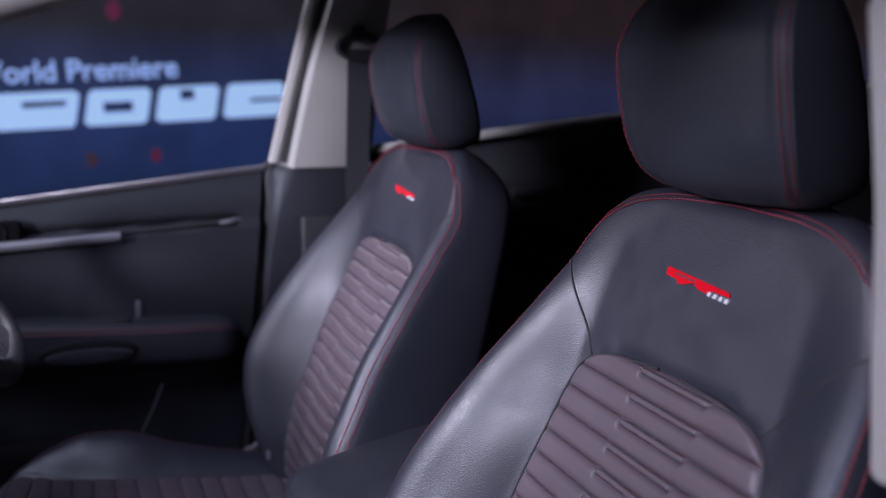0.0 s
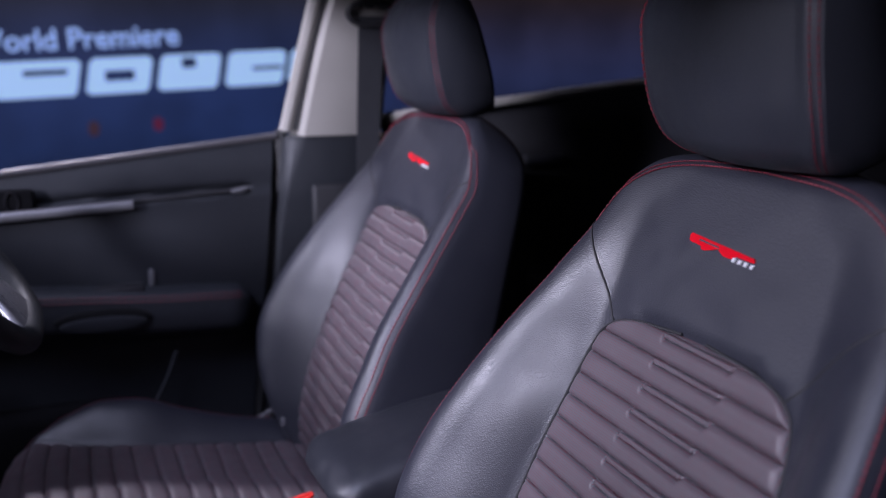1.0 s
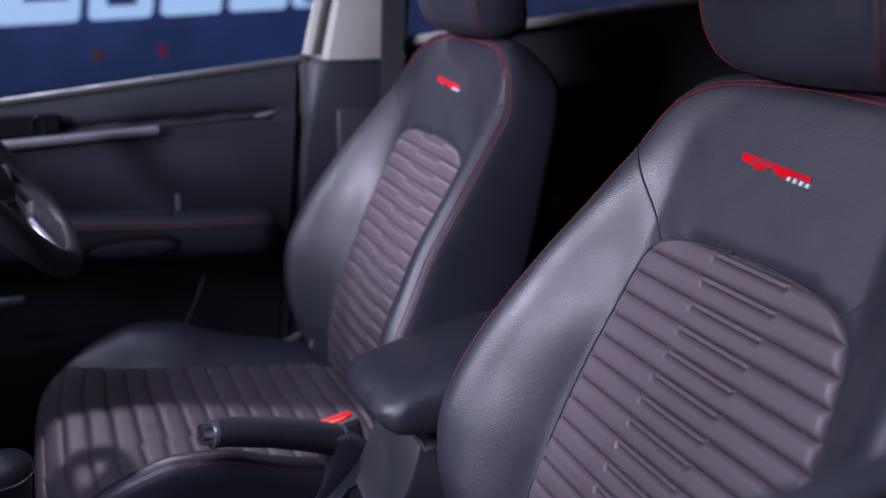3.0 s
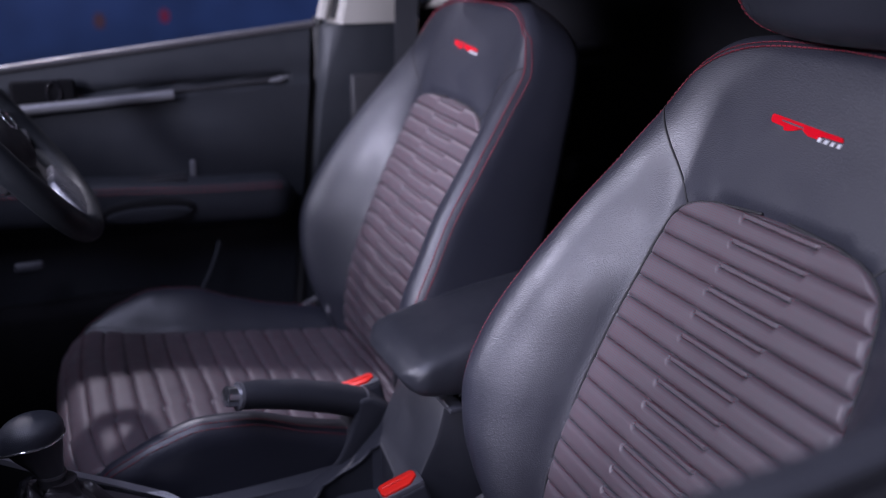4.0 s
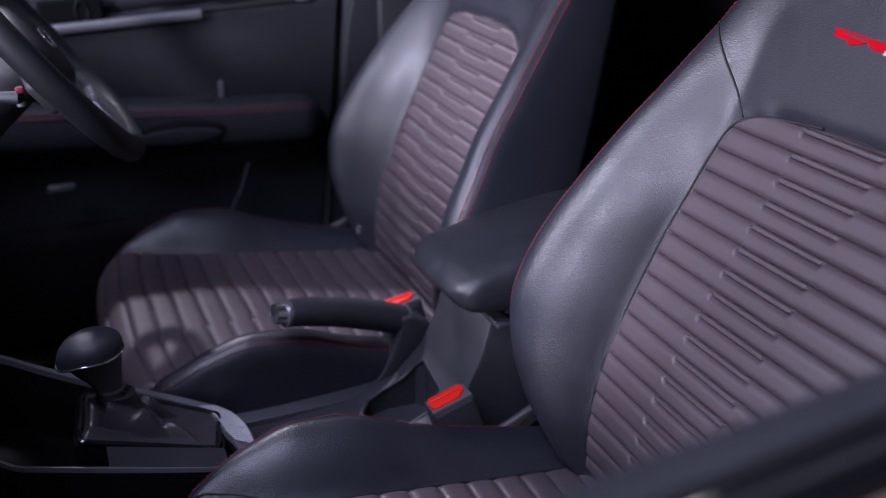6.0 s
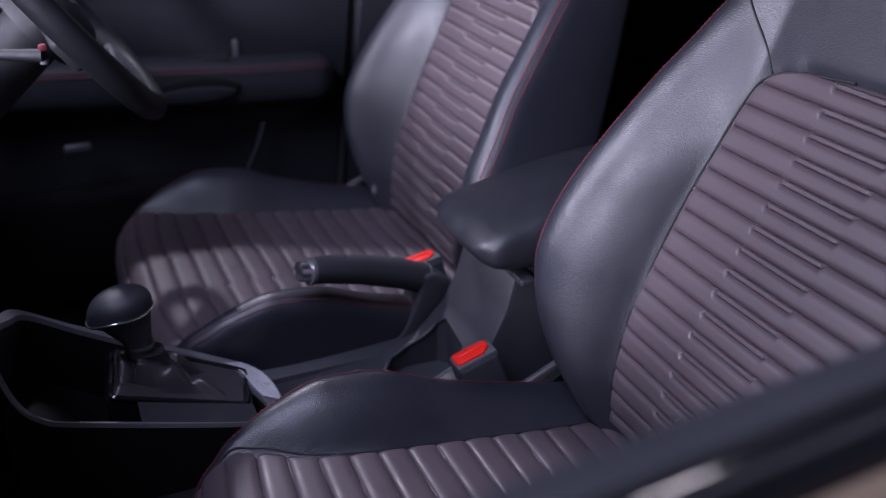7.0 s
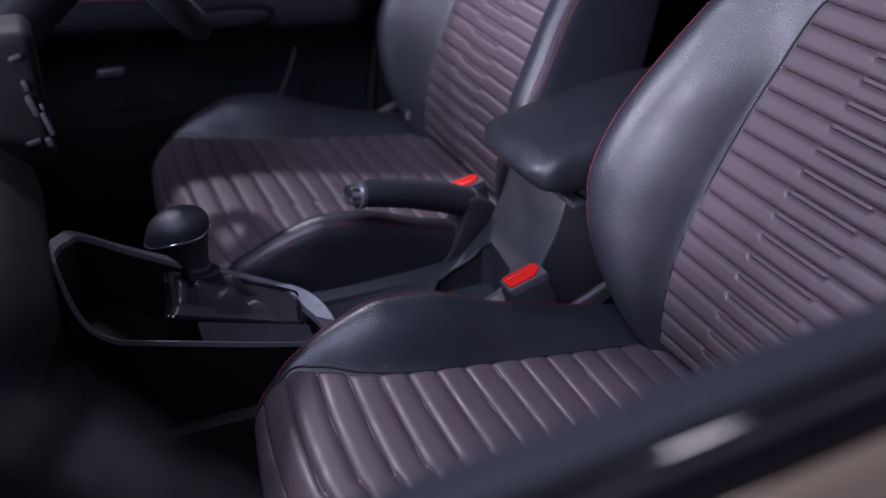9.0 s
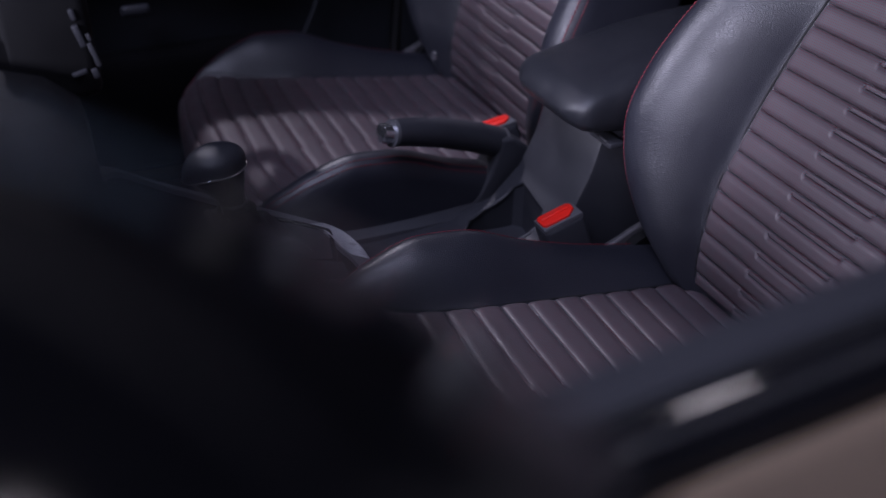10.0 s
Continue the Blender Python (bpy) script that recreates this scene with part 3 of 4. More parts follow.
part("outer_skin", sill_sweep([(-0.80, -0.75), (-0.80, -0.04), (-0.8115, -0.03), (-0.813, -0.014), (-0.820, -0.014), (-0.84, -0.03), (-0.868, -0.10), (-0.89, -0.30), (-0.88, -0.55), (-0.84, -0.75)], -1.15, -0.10), PAINT, pd, "gold beige painted skin")
# door mirror in gloss black on a foot at the sill
mir = thing("door_mirror", (-0.82, -0.88, 0.93), "gloss black door mirror housing", "car mirror")
rings = []
MM = Matrix.Translation((-0.8158, -0.8863, 1.0649)) @ Matrix.Rotation(0.973, 4, "Z") @ Matrix.Rotation(0.064, 4, "X")
for a in np.linspace(-0.5 * math.pi + 0.02, 0.5 * math.pi - 0.02, 40):
    k, h_ = math.cos(a), math.sin(a)
    rings.append([(0.1015 * k * math.cos(t), 0.1159 * k * math.sin(t), 0.1325 * h_) for t in np.arange(64) / 64 * 2 * math.pi])
rings = moved((np.array(rings).reshape(-1, 3), []), MM)[0].reshape(40, 64, 3)
part("housing", loft(rings), MIRROR_BLACK, mir, "gloss black rounded housing", sharp=60)
part("foot", rbox((-0.84, -0.84, 0.965), (0.10, 0.10, 0.08), 0.02, 4), GLOSS, mir)

# ---- seats ----
EV = np.array([0.339, 0.0, 0.941])
EN = np.array([-0.941, 0.0, 0.339])
SC = np.array([0.0, -0.394, 1.1])


def at_back(u, v, w):
    u, v, w = np.broadcast_arrays(np.asarray(u, float), v, w)
    return SC + u[..., None] * np.array([0, 1.0, 0]) + v[..., None] * EV + w[..., None] * EN


HW = crv((-0.52, 0.19), (-0.47, 0.23), (-0.42, 0.258), (-0.36, 0.274), (-0.30, 0.272), (-0.22, 0.256), (-0.15, 0.241), (-0.08, 0.222), (-0.02, 0.206), (0.02, 0.189), (0.045, 0.170), (0.062, 0.148), (0.076, 0.115), (0.084, 0.075))
IW = crv((-0.52, 0.148), (-0.48, 0.154), (-0.39, 0.163), (-0.30, 0.158), (-0.25, 0.153), (-0.186, 0.144), (-0.13, 0.134), (-0.11, 0.127), (-0.098, 0.115), (-0.089, 0.092), (-0.083, 0.048), (-0.081, 0.012))
IB = crv((-0.52, 0.148), (-0.48, 0.154), (-0.39, 0.163), (-0.30, 0.158), (-0.186, 0.144), (-0.11, 0.130), (0.0, 0.12), (0.084, 0.04))
HB = crv((-0.52, 0.015), (-0.46, 0.05), (-0.40, 0.075), (-0.34, 0.086), (-0.26, 0.078), (-0.15, 0.052), (-0.07, 0.026), (0.0, 0.006), (0.084, 0.0))
LUM = crv((-0.52, -0.02), (-0.45, 0.004), (-0.36, 0.012), (-0.25, 0.008), (-0.12, 0.0), (0.084, 0.0))
FALL = crv((-0.52, 0.0), (0.03, 0.0), (0.055, 0.002), (0.068, 0.007), (0.078, 0.020), (0.084, 0.042))
EDGE = 0.022


def back_w(u, v):
    u, v = np.asarray(u, float), np.asarray(v, float)
    low = np.clip((-0.12 - v) / 0.09, 0, 1)
    a = np.clip((np.abs(u) - IB(v)) / np.maximum(HW(v) - EDGE - IB(v), 0.01), 0, 1)
    return HB(v) * (low * np.sin(math.pi / 2 * a ** 0.92) + (1 - low) * (0.5 - 0.5 * np.cos(math.pi * a ** 0.85))) + LUM(v) * (1 - (u / 0.3) ** 2) - FALL(v)


def build_back(seat):
    rings = []
    for v in np.concatenate([np.linspace(-0.52, 0.02, 56), np.linspace(0.026, 0.084, 18)]):
        hw = float(HW(v))
        s = np.linspace(-1, 1, 71)
        u = s * (hw - EDGE)
        w = back_w(u, v)
        inside = np.clip((IW(min(v, -0.082)) - np.abs(u)) / 0.012, 0, 1) * (v < -0.086)
        w = w - 0.007 * inside
        pts = list(zip(u, w))
        wb = -0.088 + 0.040 * max(0, (v - 0.02) / 0.064) ** 2
        top = float(w[-1])
        ht = 0.034 if v < 0.03 else 0.034 * max(0.15, (0.084 - v) / 0.054)
        arc = [(hw - EDGE + EDGE * math.sin(t), top - ht * (1 - math.cos(t))) for t in np.linspace(0.25, math.pi / 2, 6)]
        side = [(hw + 0.002 * math.sin(k * math.pi), (top - ht) * (1 - k) + (wb + 0.02) * k) for k in (0.33, 0.66)]
        rear = [(hw - 0.03 * (1 - math.cos(t)), wb + 0.02 - 0.02 * math.sin(t)) for t in np.linspace(0, math.pi / 2, 5)]
        right = arc + side + rear
        loop = pts + right + [(-p[0], p[1]) for p in right[::-1]]
        rings.append([at_back(a, v, b) for a, b in loop])
    back = part("backrest", loft(rings), LEATHER, seat, "grained black leather backrest", sharp=70)
    # quilted insert: ribs with a stepped groove in the middle
    vs, ss = np.linspace(-0.505, -0.0815, 760), np.linspace(-1, 1, 201)
    V, S = np.meshgrid(vs, ss, indexing="ij")
    U = S * IW(V)
    pitch = 0.0242
    k0 = (-0.083 - V - 0.028 * (0.1 - U)) / pitch
    jl, jr = 0.036 + 0.0027 * k0, -0.061 + 0.0029 * k0
    ph = k0 + 0.005 * np.sin(U * 25 + k0 * 1.7)
    fr = ph - np.floor(ph)
    soft_step = lambda x: x * x * (3 - 2 * x)
    mid = soft_step(np.clip((jl - U) / 0.005, 0, 1)) * soft_step(np.clip((U - jr) / 0.005, 0, 1))
    shelf = 0.23 * mid + 1e-4
    rib = np.where(fr >= shelf, (fr - shelf) / (1 - shelf), 0)
    d = np.minimum(rib * 1.0, (1 - rib) * 1.25)
    puff = 1 - (1 - np.clip(d / 0.5, 0, 1)) ** 3.4
    dip = np.clip(1 - np.minimum(rib, 1 - rib) / 0.04, 0, 1)
    puff = puff - 0.55 * dip
    strip = 0.8 * np.clip(2.2 * np.sin(np.clip(fr / shelf, 0, 1) * math.pi), 0, 1) * mid - 0.3 * (1 - mid)
    h = 0.0044 * np.where(fr >= shelf, puff, strip)
    away = (1 - np.abs(S)) * IW(V)
    tuck = np.sin(np.clip(away / 0.009, 0, 1) * math.pi / 2)
    h = h * tuck - 0.0035 * np.clip(1 - away / 0.003, 0, 1) + 0.001
    topt = np.clip((-0.0815 - V) / 0.004, 0, 1)
    h = h * topt - 0.004 * (1 - topt)
    W = back_w(U, V) + h - 0.001
    part("backrest_insert", grid(at_back(U, V, W)), INSERT, seat, "quilted dark mauve insert with stepped ribs", 80, np.stack([U, V], -1))

    def seam(uv, lift, r, name, material, label="", parent=back):
        flat = HW(uv[:, 1]) - EDGE
        over = np.clip((np.abs(uv[:, 0]) - flat) / EDGE, 0, 1)
        w = back_w(np.sign(uv[:, 0]) * np.minimum(np.abs(uv[:, 0]), flat), uv[:, 1]) - 0.034 * (1 - np.sqrt(1 - over ** 2))
        p = at_back(uv[:, 0], uv[:, 1], w + lift)
        part(name, tube(p, r, 6), material, parent, label)

    vv = np.linspace(-0.50, -0.0812, 90)
    for sg in (1, -1):
        edge = np.stack([sg * (IW(vv) + 0.0005), vv], 1)
        seam(edge, -0.0004, 0.0015, "insert_seam", SEAM)
        k = np.linspace(0, 1, 24)
        cu = crv((0, 0.114), (0.5, 0.151), (1.0, 0.192))
        seam(np.stack([sg * cu(k), -0.096 + 0.084 * k], 1), -0.0004, 0.0014, "panel_seam", SEAM)
    # twin rows of red thread over the shoulder and down the bolster ridge
    top_v = crv((0.0, 0.0690), (0.07, 0.0655), (0.10, 0.0610), (0.122, 0.0550), (0.15, 0.0410), (0.163, 0.030))
    for off, thick in ((0.0, 0.00085), (0.0055, 0.0006)):
        line = []
        for v in np.linspace(-0.47, 0.028, 90):
            hw, top = float(HW(v)), float(back_w(float(HW(v)) - EDGE, v))
            a = 0.68 + off * 60 - 0.40 * min(1, max(0, (v + 0.02) / 0.05))
            line.append(at_back(hw - EDGE + (EDGE + 0.0006) * math.sin(a), v, top - 0.034 * (1 - math.cos(a)) + 0.0006))
        right = np.array(line)
        left = right * [1, -1, 1] + [0, 2 * SC[1], 0]
        mid_u = np.linspace(0.160, -0.160, 70)
        mid_v = top_v(np.abs(mid_u)) + off * 0.9
        over = at_back(mid_u, mid_v, back_w(mid_u, mid_v) + 0.0008)
        path = np.concatenate([right, over, left[::-1]])
        path = path[np.concatenate([[True], np.linalg.norm(np.diff(path, axis=0), axis=1) > 1e-5])]
        part("stitching", stitches(path, np.tile(EN, (len(path), 1)), 0.0046, 0.0014, thick), THREAD, back, "red thread stitching")
    # emblem: a red leaning bar with notches and small white marks
    def slab(poly, h, name, material, parent):
        v = np.array(poly)
        w = back_w(v[:, 0], v[:, 1])
        lo, hi = at_back(v[:, 0], v[:, 1], w - 0.0005), at_back(v[:, 0], v[:, 1], w + h)
        n = len(poly)
        return part(name, (np.concatenate([lo, hi]), [tuple(range(n))[::-1], tuple(range(n, 2 * n))] + [(i, (i + 1) % n, n + (i + 1) % n, n + i) for i in range(n)]), material, parent)
    def along(a, t):
        return 0.047 - 0.086 * a, 0.001 - 0.0050 * a + t * 0.0008
    red = [along(a, t) for a, t in ((0.02, 5.2), (0.98, 2.2), (1.0, -1.6), (0.97, -2.4), (0.74, -2.6), (0.68, -6.6), (0.56, -7.0), (0.50, -4.4), (0.45, -1.6), (0.36, -5.6), (0.26, -8.6), (0.22, -8.4), (0.20, -5.2), (0.03, -4.4), (0.0, -2.0), (0.0, 3.5))]
    emblem = slab(red, 0.0012, "emblem", RED, seat)
    for k in range(4):
        a0 = 0.69 + 0.085 * k
        slab([along(a0 + 0.015, -4.2), along(a0 + 0.058, -4.2), along(a0 + 0.045, -8.8), along(a0, -8.8)], 0.0014, "white_mark", WHITE, emblem)
    slab([along(0.15, 1.2), along(0.19, 1.8), along(0.46, 0.6), along(0.48, -1.2), along(0.17, -0.2)], 0.0016, "emblem_slot", LEATHER_SOFT, emblem)


# cushion: x runs from the back (-0.14) to the front, then rolls down
ZC = crv((-0.62, 0.645), (-0.55, 0.646), (-0.45, 0.643), (-0.35, 0.631), (-0.25, 0.618), (-0.12, 0.606))
RID = crv((-0.62, 0.001), (-0.58, 0.007), (-0.52, 0.036), (-0.46, 0.054), (-0.41, 0.054), (-0.33, 0.036), (-0.25, 0.024), (-0.12, 0.014))
CW = crv((-0.66, 0.215), (-0.62, 0.240), (-0.55, 0.258), (-0.45, 0.264), (-0.30, 0.258), (-0.12, 0.245))
CI = crv((-0.66, 0.190), (-0.62, 0.2165), (-0.59, 0.2240), (-0.56, 0.216), (-0.50, 0.192), (-0.42, 0.178), (-0.30, 0.176), (-0.12, 0.168))
QL = 0.437


def cushion_at(q, s, lift=0.0, inset=False):
    """A point of the cushion's top: q metres from the back, s across (1 at the ridge, more goes down the side)."""
    q, s, lift = np.broadcast_arrays(np.asarray(q, float), s, lift)
    x = -0.14 - np.minimum(q, QL)
    ph = np.clip((q - QL) / 0.05, 0, math.pi / 2)
    drop = 0.05 * (1 - np.cos(ph)) + np.maximum(0, q - QL - 0.05 * math.pi / 2)
    x = x - 0.05 * np.sin(ph)
    a = np.clip(np.abs(s), 0, 1)
    hw = CW(x) - EDGE
    u = np.sign(s) * a * hw
    if inset:
        u = s * CI(x)
    x = x + 0.022 * np.abs(u / 0.25) ** 3 * np.clip((q - QL + 0.14) / 0.14, 0, 1)
    over = np.clip(np.abs(s) - 1, 0, 2)
    t = np.clip(over / 0.2, 0, 1) * math.pi / 2
    r = np.clip((np.abs(u) - CI(x)) / np.maximum(hw - CI(x), 0.008), 0, 1)
    z = ZC(x) + RID(x) * np.sin(math.pi / 2 * r ** 0.95) - 0.008 * (1 - (u / 0.26) ** 2)
    side = 0.0 if inset else np.sign(s) * EDGE * np.sin(t)
    z = z - (0.0 if inset else 0.03 * (1 - np.cos(t)) + 0.13 * np.clip(over - 0.2, 0, 1)) - drop
    nz = np.cos(ph)
    return np.stack([x - lift * np.sin(ph), SC[1] + u + side + 0 * x, z + lift * nz], -1)


def build_cushion(seat):
    q = np.concatenate([np.linspace(0, QL, 60), np.linspace(QL + 0.004, QL + 0.13, 24)])
    s = np.concatenate([-np.linspace(2.0, 1.22, 5), -np.linspace(1.2, 1.0, 7), np.linspace(-0.98, 0.98, 60), np.linspace(1.0, 1.2, 7), np.linspace(1.22, 2.0, 5)])
    Q, S = np.meshgrid(q, s, indexing="ij")
    base = cushion_at(Q, S)
    ins = np.clip((CI(base[..., 0]) - np.abs(base[..., 1] - SC[1])) / 0.012, 0, 1) * (np.abs(S) < 1)
    base = cushion_at(Q, S, -0.007 * ins)
    cush = part("cushion", grid(base, flip=True), LEATHER, seat, "grained black leather seat cushion", sharp=70)
    q, s = np.linspace(0.0, QL + 0.12, 600), np.linspace(-1, 1, 81)
    Q, S = np.meshgrid(q, s, indexing="ij")
    k0 = (Q + 0.004) / 0.0325
    ph = k0 + 0.02 * np.sin(S * 3 + k0)
    jog = 0.10 * (np.clip((0.22 - S) / 0.03, 0, 1) - np.clip((-0.42 - S) / 0.03, 0, 1))
    ph = ph + jog
    fr = ph - np.floor(ph)
    d = np.minimum(fr, 1 - fr)
    puff = 1 - (1 - np.clip(d / 0.5, 0, 1)) ** 3.8
    puff = np.where(d < 0.03, puff - 0.6 * (1 - d / 0.03), puff)
    tuck = np.sin(np.clip((1 - np.abs(S)) / 0.05, 0, 1) * math.pi / 2)
    h = 0.0036 * puff * np.clip(tuck, 0, 1) + 0.001 - 0.004 * np.clip(1 - (1 - np.abs(S)) / 0.02, 0, 1)
    part("cushion_insert", grid(cushion_at(Q, S, h, True), flip=True), INSERT, seat, "quilted dark mauve cushion insert", 80, np.stack([S * 0.18, Q], -1))
    q = np.linspace(0.0, QL + 0.10, 90)
    for sg in (1, -1):
        part("insert_seam", tube(cushion_at(q, np.full(90, float(sg)), 0.0006, True), 0.0011, 6), SEAM, cush)
        for off in (0.06, 0.10):
            p = cushion_at(q, np.full(90, sg * (1 + off)), 0.0)
            part("stitching", stitches(p + [0, sg * 0.0004, 0.0005], np.tile((0, sg * 0.5, 0.8), (90, 1)), 0.0046, 0.0016, 0.00055), THREAD, cush, "red thread stitching")
    part("base_cover", rbox((-0.36, SC[1], 0.475), (0.42, 0.47, 0.14), 0.03, 4), SHADE_BLACK, seat, "black plastic seat base")
    for sg in (1, -1):
        part("rail", rbox((-0.36, SC[1] + sg * 0.18, 0.392), (0.5, 0.03, 0.03), 0.004, 2), PLASTIC_DARK, seat)
        part("side_cover", rbox((-0.195, SC[1] + sg * 0.251, 0.622), (0.088, 0.010, 0.024), 0.004, 3, Matrix.Rotation(radians(-24), 4, "Y")), SILL, seat, "grey plastic side cover")
        part("recliner_cover", tube([(-0.165, SC[1] + sg * 0.232, 0.60), (-0.165, SC[1] + sg * 0.262, 0.60)], 0.038, 24), SHADE_BLACK, seat)


HH = crv((1.168, 0.080), (1.176, 0.094), (1.19, 0.105), (1.22, 0.112), (1.28, 0.114), (1.315, 0.106), (1.338, 0.090), (1.352, 0.068), (1.358, 0.045))
XF = crv((1.168, 0.034), (1.176, 0.016), (1.19, 0.002), (1.228, -0.012), (1.288, -0.020), (1.318, -0.012), (1.338, 0.004), (1.352, 0.024), (1.358, 0.036))
XB = crv((1.168, 0.070), (1.180, 0.086), (1.20, 0.084), (1.30, 0.056), (1.344, 0.042), (1.358, 0.040))


def head_loop(z):
    hw, f, b_ = 0.955 * float(HH(z)), float(XF(z)), float(XB(z))
    front = [(hw * s_, f - 0.020 * (1 - s_ * s_) - 0.0022 * math.exp(-((abs(s_) - 0.885) / 0.03) ** 2)) for s_ in np.linspace(-1, 1, 61)]
    side = [(hw * (1 + 0.05 * math.sin(k * math.pi) - 0.16 * k ** 2), f + (b_ - f) * k) for k in np.linspace(0.04, 0.94, 12)]
    rear = [(hw * 0.82 * s_, b_ + 0.006 * (1 - s_ * s_)) for s_ in np.linspace(0.9, -0.9, 11)]
    return front + side + rear + [(-a, c) for a, c in side[::-1]]


def build_head(seat):
    zs = np.concatenate([np.linspace(1.168, 1.195, 9), np.linspace(1.2, 1.32, 18), np.linspace(1.325, 1.358, 12)])
    rings = [[(x, SC[1] + u, z) for u, x in head_loop(z)] for z in zs]
    head = part("headrest", loft(rings, flip=True), LEATHER_SOFT, seat, "black leather headrest with red seams", sharp=50)
    zz = np.linspace(1.171, 1.352, 70)
    for sg in (1, -1):
        for dx_, k in ((-0.0050, 0.92), (-0.0022, 0.975)):
            p = np.array([(float(XF(z)) + dx_, SC[1] + sg * 0.955 * float(HH(z)) * k, z) for z in zz])
            part("stitching", stitches(p, np.tile((-0.7, sg * 0.7, 0), (70, 1)), 0.0046, 0.0016, 0.00055), THREAD, head, "red thread stitching")
        part("headrest_post", tube([(0.055, SC[1] + sg * 0.06, 1.12), (0.055, SC[1] + sg * 0.06, 1.18)], 0.006, 10), CHROME, seat, "chrome headrest post")


seat = thing("car_seat", (-0.3, SC[1], 0.38), "black leather front seat with mauve quilted inserts, red stitching and headrest", "car seat", "front seats")
build_back(seat)
build_cushion(seat)
build_head(seat)
far_seat = copy_thing(seat, Matrix.Translation((-0.3, SC[1] + 0.70, 0.38)))

# ---- middle console ----
con = thing("centre_console", (-0.3, CY, 0.38), "black plastic centre console with cup holder and satin gear surround", "console")
prof = [(-0.70, 0.40), (0.16, 0.40), (0.16, 0.745), (-0.212, 0.745), (-0.224, 0.70), (-0.245, 0.655), (-0.285, 0.615), (-0.34, 0.598), (-0.45, 0.590), (-0.50, 0.590), (-0.70, 0.560)]
WELL = [(-0.346, -0.055), (-0.346, -0.012), (-0.330, 0.010), (-0.305, 0.018), (-0.262, 0.016), (-0.253, 0.004), (-0.258, -0.062), (-0.27, -0.072), (-0.33, -0.072)]
SLOT = [(-0.446, -0.045), (-0.446, 0.004), (-0.375, 0.006), (-0.366, -0.004), (-0.366, -0.045)]


def hollowed(geo, holes):
    """A solid with straight wells sunk into its top."""
    base = mesh_object("blank", geo, PLASTIC)
    cutters = [mesh_object("cutter", extrude(h, 0.576, 0.75, 0.0, "z"), PLASTIC) for h in holes]
    for c in cutters:
        m = base.modifiers.new("well", "BOOLEAN")
        m.operation, m.object, m.solver = "DIFFERENCE", c, "EXACT"
    bpy.context.view_layer.update()
    me = bpy.data.meshes.new_from_object(base.evaluated_get(bpy.context.evaluated_depsgraph_get()))
    out = np.array([v.co[:] for v in me.vertices]), [tuple(p.vertices) for p in me.polygons]
    for o in (base, *cutters):
        bpy.data.objects.remove(o)
    bpy.data.meshes.remove(me)
    return out


part("body", hollowed(extrude(prof, CY - 0.068, CY + 0.075, 0.006), (WELL, SLOT)), PLASTIC, con, sharp=30)
part("side_wall", hollowed(extrude([(-0.74, 0.40), (0.12, 0.40), (0.12, 0.57), (-0.2, 0.572), (-0.46, 0.575), (-0.74, 0.575)], CY - 0.10, CY + 0.125, 0.012), (WELL, SLOT)), SHADE_BLACK, con)
BODY_TOP = crv((-0.80, 0.590), (-0.45, 0.590), (-0.34, 0.598), (-0.285, 0.615), (-0.245, 0.655), (-0.224, 0.70))


def well_rim(loop, r):
    n = len(loop)
    fine = [(loop[i][0] + (loop[(i + 1) % n][0] - loop[i][0]) * k / 5, loop[i][1] + (loop[(i + 1) % n][1] - loop[i][1]) * k / 5) for i in range(n) for k in range(5)]
    return tube([(x, y, float(BODY_TOP(x)) + 0.0005) for x, y in fine], r, 8, True)


part("cup_holder_rim", well_rim(WELL, 0.0026), PLASTIC, con, "black rim of the cup holder")
part("tray_rim", well_rim(SLOT, 0.0020), PLASTIC, con)
part("far_shelf", extrude([(0.024, 0.598), (0.045, 0.602), (0.066, 0.611), (0.072, 0.606), (0.072, 0.45), (0.024, 0.45)], -0.495, -0.262, 0.003, "x"), PLASTIC, con)
# padded lid
rings = []
for a in np.linspace(0, 1, 40):
    x = -0.262 + 0.40 * a
    k = math.sqrt(max(0.03, 1 - (1 - min(1, a / 0.07)) ** 2)) * math.sqrt(max(0.03, 1 - (1 - min(1, (1 - a) / 0.08)) ** 2))
    z0, z1 = 0.750 + 0.014 * (1 - min(1, a / 0.25)) ** 2, 0.804 + 0.045 * math.sin(min(1, a * 1.6) * math.pi / 2)
    cz, hz = (z0 + z1) / 2, (z1 - z0) / 2 * k
    hy = 0.084 * (0.55 + 0.45 * k)
    th = np.arange(36) / 36 * 2 * math.pi
    rings.append([(x, CY - 0.003 + hy * np.sign(math.cos(t)) * abs(math.cos(t)) ** 0.42, cz + hz * np.sign(math.sin(t)) * abs(math.sin(t)) ** 0.62) for t in th])
lid = part("armrest_lid", loft(rings), LID, con, "black padded armrest lid", sharp=60)
part("lid_latch", rbox((-0.203, CY - 0.062, 0.744), (0.02, 0.05, 0.008), 0.003, 2), PLASTIC, lid)
part("latch_edge", tube([(-0.214, CY - 0.082, 0.749), (-0.21, CY - 0.055, 0.746), (-0.198, CY - 0.040, 0.746)], 0.0012, 6), SATIN, lid)
